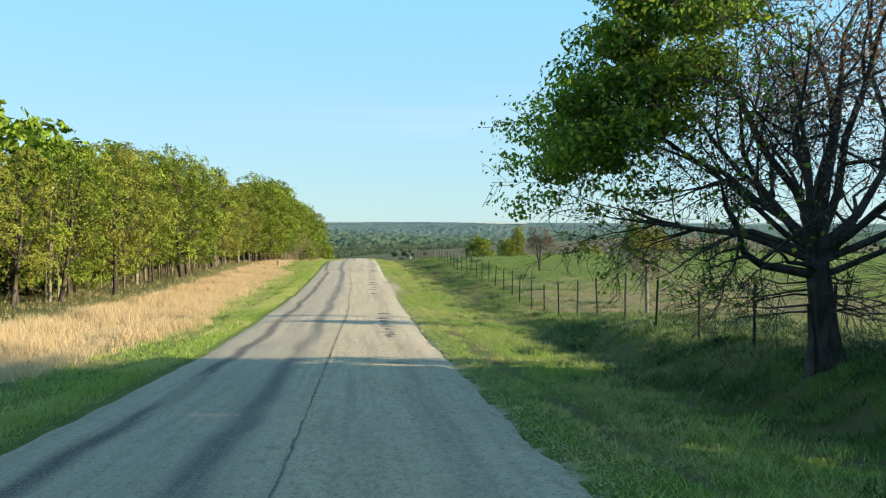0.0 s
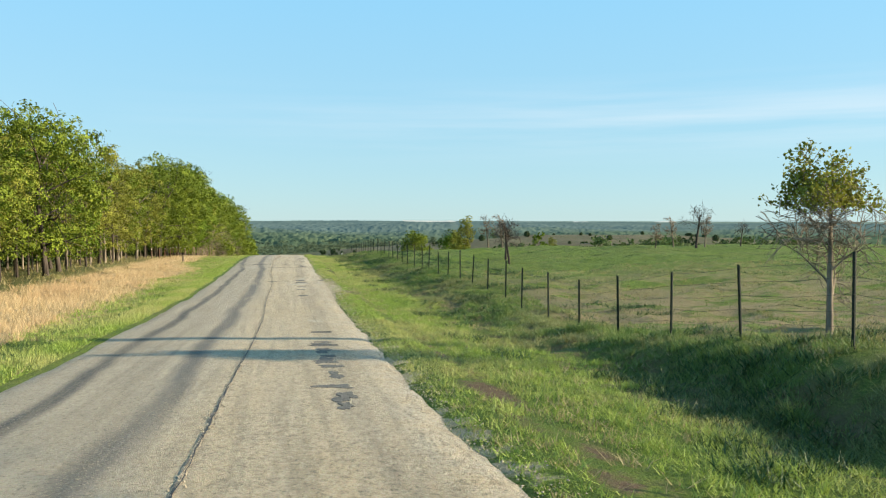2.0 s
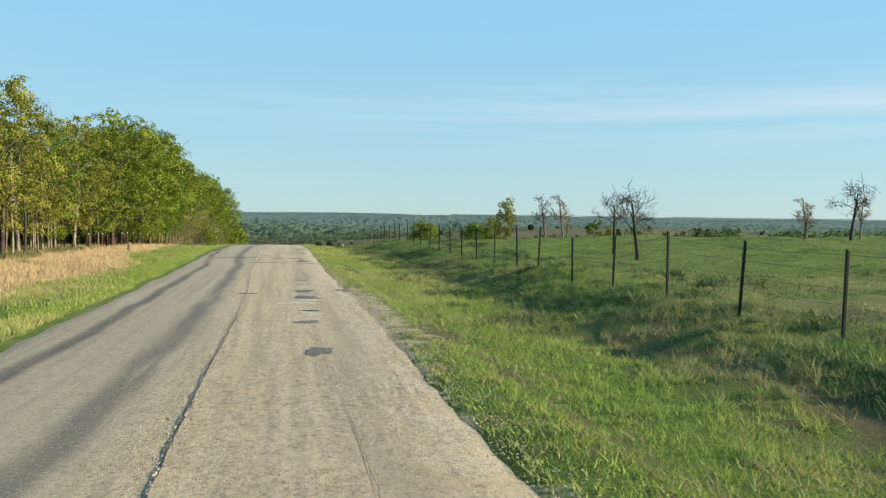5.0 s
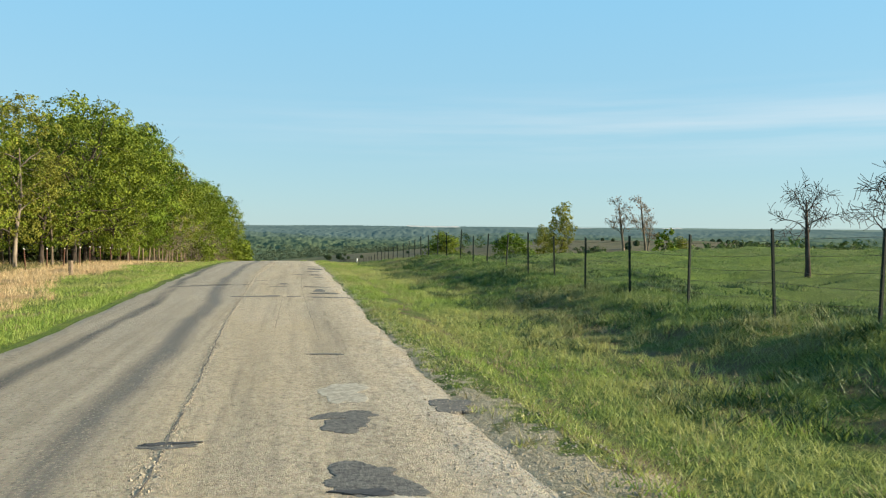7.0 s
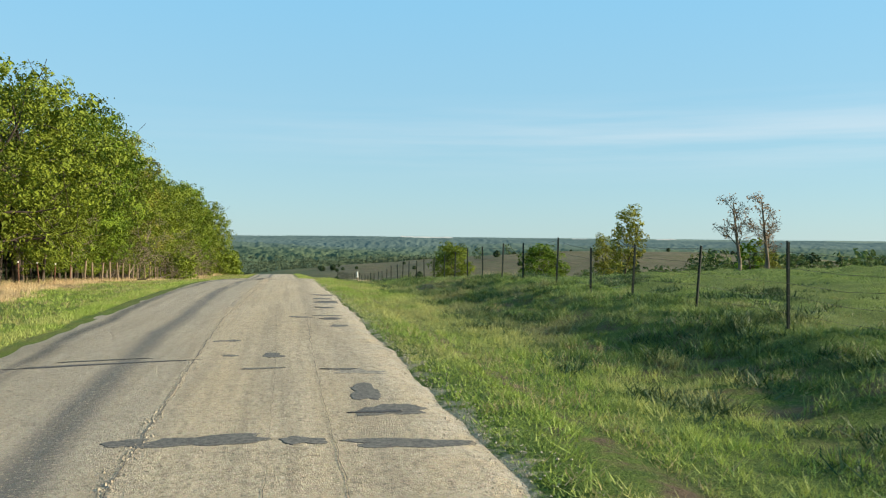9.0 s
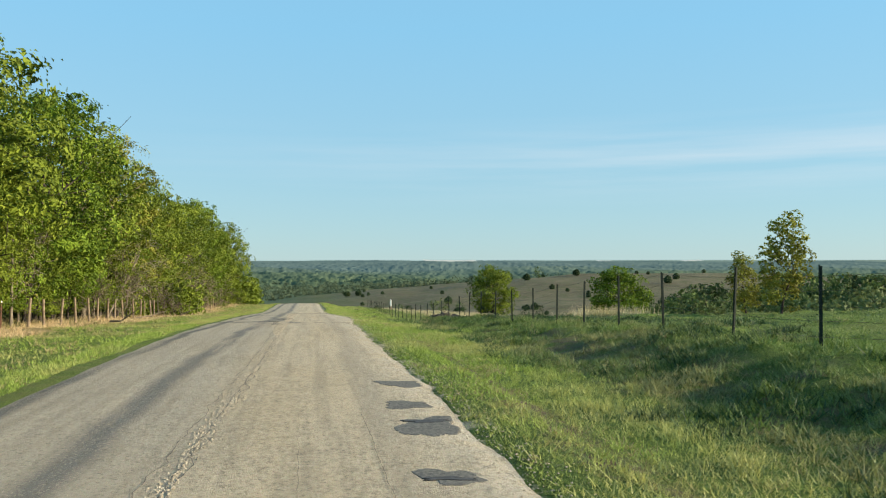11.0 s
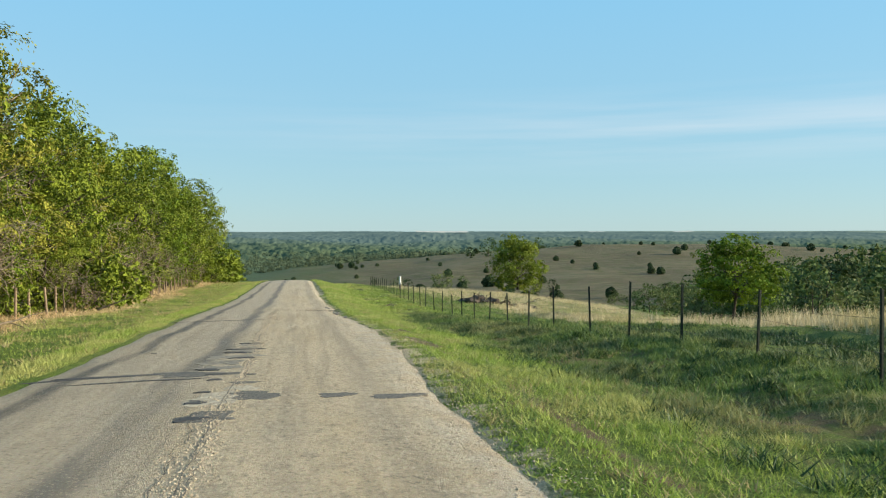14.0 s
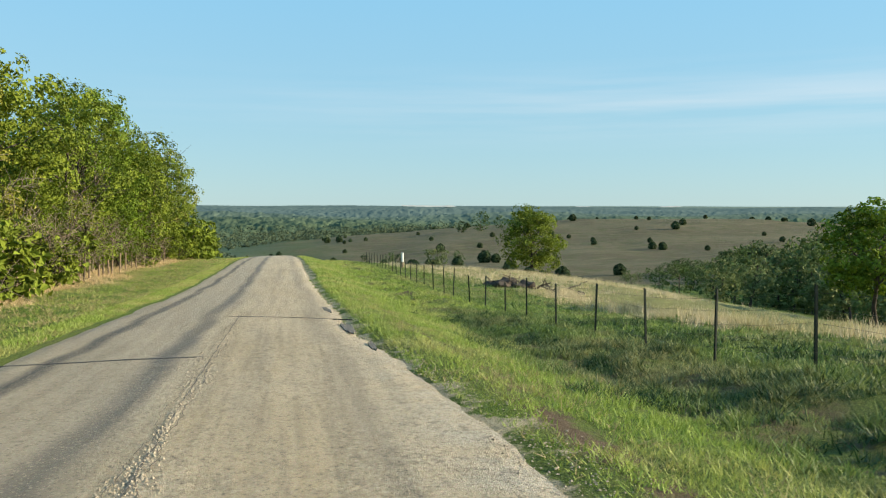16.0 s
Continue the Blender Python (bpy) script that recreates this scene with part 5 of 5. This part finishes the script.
rw = np.random.RandomState(80)


def fan(n, d0, d1, a0, a1):
    d = np.sqrt(rw.uniform(d0 * d0, d1 * d1, n))
    a = np.radians(rw.uniform(a0, a1, n))
    return d * np.sin(a), d * np.cos(a)


# woods on the valley floor, leaving the pasture hill open
wx, wy = fan(6400, 300, 900, -30, 52)
hill = ((wx - 210) / 255) ** 2 + ((wy - 520) / np.where(wy < 520, 340, 170)) ** 2
ok = (hill > 1.0 + 0.25 * waves(wx, wy, 120, 81)) & ~((wy < 300) & (wx < 60))
ok &= ~((wx < 0) & (wy < 330)) & ~((wx > -20) & (wx < 45) & (wy < 400))
wx, wy = wx[ok], wy[ok]
near = wy < 520
canopy("valley_woods", wx[near], wy[near], 2.3 + 0 * wy[near], M_WOODS, 82, "dense spring woods on the valley floor", 54)
canopy("valley_woods", wx[~near], wy[~near], 2.9 + 0.0 * wy[~near], M_WOODS, 84, "darker woods across the valley", 28)
# the hills behind as one uneven roof of crowns, finer than single trees can be told apart
ang = np.radians(np.arange(-30, 52, 0.11))
dist = 830 * 1.0165 ** np.arange(104)
ga, gd = np.meshgrid(ang, dist)
ga, gd = ga + rw.uniform(-0.0009, 0.0009, ga.shape), gd * (1 + rw.uniform(-0.007, 0.007, ga.shape))
fx_, fy_ = gd * np.sin(ga), gd * np.cos(ga)
lift = rw.rand(*ga.shape) * 2.6 + 2.0 * waves(fx_, fy_, 55, 121) + 2.5
fz_ = land(fx_, fy_) + lift * np.interp(gd, [830, 900, 1500, 3000, 4600], [0.3, 1.0, 0.8, 0.5, 0.3])
nA = len(ang)
ii = (np.arange(len(dist) - 1)[:, None] * nA + np.arange(nA - 1)[None]).ravel()
stuff("far_woods", mesh_from("far_woods", np.c_[fx_.ravel(), fy_.ravel(), fz_.ravel()], np.c_[ii, ii + 1, ii + nA + 1, ii + nA], [M_WOODS_FAR], smooth=True), "hill woods to the skyline, haze painted into their green", "woods")
# dark trees below the rim of the field
rim_kinds = [leafy_tree("valley_tree", "dark green valley tree below the rim", 571, 8.0, 3.8, 0.3, M_CEDAR_LEAF, 850, 0.5, 0.16, "trees below the rim", 18, 2),
             leafy_tree("valley_tree", "dull sage-green valley tree below the rim", 575, 7.0, 3.9, 0.3, M_SAGE, 850, 0.48, 0.16, "trees below the rim", 18, 2),
             leafy_tree("valley_tree", "shady dark valley tree below the rim", 577, 8.0, 3.6, 0.3, M_CEDAR, 850, 0.5, 0.16, "trees below the rim", 18, 2)]
planted = 0
for k in range(3):
    place(rim_kinds[k], 74.0 + 7 * k, 196.0 + 5 * k, 0.0, 0.7)
for tries in range(4000):
    if planted >= 135:
        break
    d, bearing = math.sqrt(rw.uniform(38 ** 2, 190 ** 2)), rw.uniform(20.5, 46)
    x, y = 1 + d * math.sin(radians(bearing)), 109 + d * math.cos(radians(bearing))
    if x < 31 + 0.10 * (y - 120) or (bearing < 29 and d < 95) or (bearing < 24 and d < 130):
        continue
    # crowns stay below the brow, lower towards the road
    top = -0.4 - d * np.interp(bearing, [20, 23, 27, 32, 37, 46], [0.084, 0.075, 0.058, 0.036, 0.022, 0.018])
    sc = (top - float(land(x, y))) / 8.2 * (0.62 + 0.38 * rw.rand())
    if sc < 0.22:
        continue
    again(rim_kinds[int(rw.choice(3, p=(0.42, 0.5, 0.08)))], x, y, rw.rand() * 6.28, min(sc, 1.0))
    planted += 1

# trees standing below the far side of the green field
planted = 0
while planted < 60:
    d, bearing = rw.uniform(105, 190), rw.uniform(27, 47)
    x, y = 1 + d * math.sin(radians(bearing)), 54 + d * math.cos(radians(bearing))
    top = 0.1 - d * (0.0108 + 0.006 * rw.rand())
    sc = (top - float(land(x, y))) / 8.2
    planted += 1
    if 0.2 < sc < 1.5:
        again(rim_kinds[int(rw.choice(3, p=(0.35, 0.6, 0.05)))], x, y, rw.rand() * 6.28, sc)

# single trees on the near slope and crest of the pasture
for x, y, k, sc in ((41, 325, 1, 0.85), (101, 520, 0, 1.2), (113, 525, 0, 0.8), (30, 338, 0, 0.55), (35, 352, 2, 0.5), (62, 300, 2, 0.4), (67, 302, 2, 0.4), (90, 515, 2, 0.7), (142, 562, 0, 0.8), (24, 345, 2, 0.45), (52, 345, 0, 0.5)):
    again(rim_kinds[k], x, y, 0.7 * x, sc)

# pale bare fields just under the skyline
for k, (bearing, d, wide, deep) in enumerate(((9.8, 4050, 260, 80), (20.3, 4150, 80, 60), (26.0, 4120, 100, 60))):
    a = radians(bearing)
    cx, cy = d * math.sin(a), d * math.cos(a)
    fv, ff = sheet(np.linspace(cx - wide / 2, cx + wide / 2, 12), np.linspace(cy - deep / 2, cy + deep / 2, 4), lambda x, y: land(x, y) + 9.0 + 0.055 * (y - cy) + 0.4 * waves(x, y, 60, 120))
    tagged(new("pale_field", mesh_from("pale_field", fv, ff, [M_PALE])), "pale bare field on the far ridge", "field", "fields on the ridge", "structure")

# cedars dotted over the pasture
cedar = thing("cedar_bush", "dark round cedar bush on brown pasture", "bush", "cedars on the pasture")
rc = np.random.RandomState(130)
ch = rc.rand(330) ** 1.1
cw = 1.6 * np.sqrt(np.clip(1 - (1.9 * ch - 0.85) ** 2, 0, 1)) * (0.7 + 0.3 * rc.rand(330))
ca = rc.rand(330) * 6.28
cd = np.c_[np.cos(ca), np.sin(ca), 0.3 + ch]
part("crown", leaves_mesh(np.c_[cw * np.cos(ca), cw * np.sin(ca), 0.15 + 2.5 * ch + rc.normal(0, 0.1, 330)], 0.75, M_CEDAR, 131, 0.1, cd), cedar)
part("trunk", bm_mesh(round_post(bmesh.new(), 0.14, 0.1, 0.8), M_BARK), cedar)
done = 0
for k in range(900):
    x, y = rw.uniform(-5, 420), rw.uniform(235, 640)
    hill = ((x - 230) / 235) ** 2 + ((y - 540) / (330 if y < 540 else 170)) ** 2
    if hill > 1.25 or done >= 120 or (60 < x < 170 and y < 340):
        continue
    s = 0.6 + 0.7 * rw.rand() ** 2
    place(cedar, x, y, 0.0, s) if done == 0 else again(cedar, x, y, rw.rand() * 6.28, s)
    done += 1
for k in range(34):
    x, y = rw.uniform(14, 82), rw.uniform(248, 380)
    again(cedar, x, y, rw.rand() * 6.28, 0.45 + 0.6 * rw.rand())


# ------------------------------------------------------------ grass
def blades(name, x, y, h, w, m, seed, label, lean=0.35, clump=0.0):
    r = np.random.RandomState(seed)
    n = len(x)
    z = land(x, y)
    a = r.rand(n) * 6.28
    hh = h * (0.45 + 0.9 * r.rand(n))
    ww = w * (0.6 + 0.8 * r.rand(n))
    lx, ly = r.normal(0, lean, n) * hh, r.normal(0, lean, n) * hh
    p = np.stack([x, y, z - 0.02], -1)
    side = np.stack([np.cos(a) * ww, np.sin(a) * ww, 0 * a], -1)
    tip = p + np.stack([lx, ly, hh], -1)
    v = np.stack([p - side, p + side, tip], 1).reshape(-1, 3)
    return stuff(name, mesh_from(name, v, np.arange(3 * n).reshape(-1, 3), [m]), label, "grass")


rg = np.random.RandomState(90)


def scatter(n, x0, x1, y0, y1, size=0.0, share=0.6):
    """Random roots, part of them gathered in tufts."""
    x, y = rg.uniform(x0, x1, n), rg.uniform(y0, y1, n)
    k = int(n * share)
    tx, ty = rg.uniform(x0, x1, max(k // 14, 1)), rg.uniform(y0, y1, max(k // 14, 1))
    i = rg.randint(len(tx), size=k)
    x[:k], y[:k] = tx[i] + rg.normal(0, 0.07, k), ty[i] + rg.normal(0, 0.07, k)
    return x, y


def scarp(x, y):
    """Bare brown soil along the broken step beside the road."""
    return 1.5 * np.interp(y, [0, 8, 10, 23, 26, 43, 45, 48, 50, 61, 63, 66, 69, 110, 112, 116, 119], [0.2, 0.3, 0.9, 0.9, 0.1, 0.1, 0.8, 0.8, 0.1, 0.1, 0.7, 0.7, 0.1, 0.1, 0.7, 0.7, 0.1]) * np.clip(waves(0 * y, y, 3.3, 91) + 0.55, 0, 1) * np.exp(-(((x - 3.5 - 0.12 * waves(0 * y, y, 3, 92)) / 0.26) ** 2))


# right verge
x, y = scatter(800000, 2.7, 9.4, 1.0, 138)
bare = scarp(x, y) + 0.8 * (waves(x, 0.5 * y, 3.0, 92) - 0.1) * np.exp(-(((x - 6.3) / 0.5) ** 2))
ok = (x > road_edge(y, 1) + 0.10 + 0.25 * rg.rand(len(x)) ** 2) & (bare < 0.10 + 0.3 * rg.rand(len(x)))
x, y = x[ok], y[ok]
tuft = waves(x, y, 0.55, 144) + 0.6 * waves(x, y, 0.24, 145)
ok = rg.rand(len(x)) < np.where(tuft > -0.05 - 0.45 * (1 - ease(x, 4.2, 5.8)), 1.0, 0.15)
x, y, tuft = x[ok], y[ok], tuft[ok]
tall = 0.02 * np.clip(tuft, -0.5, 1.5) + 0.06 + 0.05 * ease(x, 3.0, 4.2) + 0.10 * np.clip(waves(x, y, 1.3, 93), 0, 1) * ease(x, 3.2, 5.0)
tall = tall * (0.35 + 0.65 * ease(x - road_edge(y, 1), 0.05, 0.8))
# past this split the bank's shade is painted by darker blades
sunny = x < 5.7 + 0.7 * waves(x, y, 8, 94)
blades("verge_grass", x[sunny], y[sunny], 0.72 * tall[sunny], 0.0062, M_BLADE, 95, "bright green verge grass beside the road", 0.6)
blades("ditch_grass", x[~sunny], y[~sunny], 0.85 * tall[~sunny], 0.0085, M_BLADE_DARK, 96, "ditch-bank grass, its shade put into a darker green", 0.6)
# rank dark tufts beyond the ditch, the bank's shade put into their colour
n = 120000
tx, ty = rg.uniform(4.6, 12.5, 9000), rg.uniform(1, 135, 9000)
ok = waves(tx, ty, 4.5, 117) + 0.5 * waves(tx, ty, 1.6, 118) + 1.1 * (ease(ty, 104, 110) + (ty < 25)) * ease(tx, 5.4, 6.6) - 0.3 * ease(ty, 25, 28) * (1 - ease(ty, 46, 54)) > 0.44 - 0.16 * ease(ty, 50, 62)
tx, ty = tx[ok], ty[ok]
i = rg.randint(len(tx), size=n)
x, y = tx[i] + rg.normal(0, 0.13, n), ty[i] + rg.normal(0, 0.13, n)
blades("rank_shade_tufts", x, y, 0.15, 0.011, M_BLADE_RANK_SHADE, 111, "rank weed tufts, the ditch bank's shade in their dark green", 0.75)
# dry tufts in the ditch
x, y = scatter(70000, 3.6, 8.2, 1.0, 130, share=0.9)
ok = waves(x, y, 6, 97) + 0.4 * (y < 62) > np.where(x < 7, 0.1, 0.5)
blades("dry_tufts", x[ok], y[ok], 0.11, 0.006, M_DRY, 98, "tan dead grass tufts in the ditch", 0.9)
y = rg.uniform(1, 150, 75000)
x = road_edge(y, 1) - 0.03 + 0.9 * rg.rand(75000) ** 1.3
ok = (np.abs(y - 50) > 6) | (x > road_edge(y, 1) + 0.45) | (waves(x, y, 0.8, 127) > 0.45)
ok &= scarp(x, y) < 0.15 + 0.3 * rg.rand(len(x))
x, y = x[ok], y[ok]
blades("verge_grass", x, y, 0.75 * (0.10 + 0.05 * np.clip(waves(x, y, 0.9, 122), 0, 1)) * (0.5 + 0.5 * ease(x - road_edge(y, 1), 0.0, 0.5)), 0.008, M_BLADE, 121, "yellow-green grass creeping over the road edge", 0.8)
x, y = scatter(26000, 2.7, 4.3, 1.0, 140, share=0.8)
ok = (x > road_edge(y, 1) - 0.02) & (waves(x, y, 3.0, 119) > -0.1) & (scarp(x, y) < 0.3)
blades("dry_tufts", x[ok], y[ok], 0.085, 0.007, M_DRY, 120, "tan dead tufts along the road edge", 1.0)
# left verge and straw band
def straw_line(y):
    return np.interp(y, [14, 30, 62, 80, 90, 115, 160], [-4.8, -5.0, -5.6, -6.6, -7.6, -7.2, -7.4])


x, y = scatter(230000, -8.4, -2.85, 4.0, 205)
x[:40000] = road_edge(y[:40000], -1) - 0.03 - 0.9 * rg.rand(40000)
edge = straw_line(y) - 0.1 + 0.9 * waves(x, y, 18, 99) + 0.3 * waves(x, y, 2.5, 100)
ok = (x < road_edge(y, -1) - 0.02 - 0.15 * rg.rand(len(x)) ** 2) & (x > edge - 0.3) & (rg.rand(len(x)) < np.interp(y, [88, 104], [1.0, 0.55]))
blades("verge_grass", x[ok], y[ok], np.interp(y[ok], [60, 100], [0.11, 0.08]), 0.010, M_BLADE, 101, "green verge grass along the road edge", 0.4)
y = rg.uniform(1, 170, 110000)
x = road_edge(y, -1) + 0.02 - 0.75 * rg.rand(110000) ** 1.2
blades("verge_grass", x, y, 0.05 + 0.05 * ease(road_edge(y, -1) - x, 0.05, 0.6), 0.009, M_BLADE, 128, "short green grass creeping over the road edge", 0.6)
x, y = scatter(62000, -8.5, -2.9, 20.0, 195, share=0.85)
ok = (x < road_edge(y, -1) - 0.02) & (waves(x, y, 7, 124) + 0.5 * waves(x, y, 2, 125) > np.interp(y, [60, 95, 110], [0.3, -0.15, -0.6]))
blades("dry_tufts", x[ok], y[ok], 0.10, 0.011, M_DRY, 126, "short tan tufts scattered over the verge", 0.9)
x, y = scatter(210000, -10.8, -4.2, 14.0, 190, share=0.75)
edge = straw_line(y) + 0.9 * waves(x, y, 18, 99) + 0.3 * waves(x, y, 2.5, 100)
ok = (x < edge) & (rg.rand(len(x)) < np.interp(y, [14, 42, 55, 100, 120, 190], [1, 1, 0.7, 0.6, 0.55, 0.5]))
h = np.interp(y, [14, 45, 60, 110, 190], [0.44, 0.38, 0.28, 0.22, 0.24]) * (0.75 + 0.4 * waves(x, y, 4, 110))
blades("tall_dry_grass", x[ok], y[ok], h[ok], 0.007, M_STRAW, 102, "tall straw-coloured dead grass along the fence", 0.42)
x, y = scatter(24000, -18, -9.5, 14.0, 205)
blades("woodland_grass", x, y, 0.22, 0.014, M_DRY, 103, "thin dead grass under the edge of the wood", 0.4)
# field
x, y = scatter(150000, 8.6, 34.0, 4.0, 128)
blades("field_grass", x, y, 0.07, 0.010, M_BLADE_DARK, 104, "short green pasture grass", 0.5)
x, y = scatter(80000, 9.0, 34.0, 14.0, 54, share=0.85)
ok = waves(x, 2.5 * y, 12, 105) > -0.3
blades("field_dry_grass", x[ok], y[ok], 0.09, 0.006, M_DRY, 106, "patches of tan dead grass in the field", 0.4)
# low dark weed strips across the worn field, standing in for its shadows too
tx, ty = rg.uniform(8.6, 40, 1500), 16 + 96 * rg.rand(1500)
ok = waves(0.5 * tx, 2.2 * ty, 7, 141) > 0.05
tx, ty = tx[ok], ty[ok]
i = rg.randint(len(tx), size=36000)
blades("weed_strips", tx[i] + rg.normal(0, 0.42, 36000), ty[i] + rg.normal(0, 0.10, 36000), 0.085, 0.010, M_BLADE_RANK_SHADE, 142, "low weed strips, the field's shadows in their dark green", 0.8)
# tan grass on the terrace
x, y = scatter(90000, 11.5, 34.0, 106, 214, share=0.8)
x[:26000], y[:26000] = 14 + 4.5 * rg.rand(26000), 112 + 50 * rg.rand(26000)
edge = np.interp(y, [106, 150, 175, 205], [14.6, 13.8, 11.8, 9.8]) + 0.9 * waves(x, y, 9, 109)
ok = (y > 112 + 4 * waves(x, y, 15, 107)) & (x > edge + rg.exponential(0.8, len(x))) & ((x - 15.2) ** 2 + (y - 157.5) ** 2 > 6)
ok &= x < np.interp(y, [112, 150, 165], [17.2, 18.5, 42]) + 1.2 * waves(x, y, 6, 123)
ok &= waves(x, y, 5, 113) > -0.15 + 0.6 * rg.rand(len(x)) - 0.6 * ((y > 165) | (y < 145))
h = np.interp(y, [120, 150, 160], [0.46, 0.42, 0.34]) + 0.12 * waves(x, y, 3, 114)
blades("terrace_dry_grass", x[ok], y[ok], h[ok], 0.012, M_SEDGE, 108, "tall pale tan dead grass on the terrace", 0.3)
x, y = scatter(50000, 8.0, 16.0, 118, 205)
blades("field_grass", x, y, 0.16, 0.02, M_BLADE_DARK, 115, "green grass along the far fence", 0.5)
x, y = scatter(60000, 2.7, 9.0, 138, 212)
ok = x > road_edge(y, 1) + 0.1
blades("verge_grass", x[ok], y[ok], 0.13, 0.02, M_BLADE, 116, "bright green verge grass near the crest", 0.7)
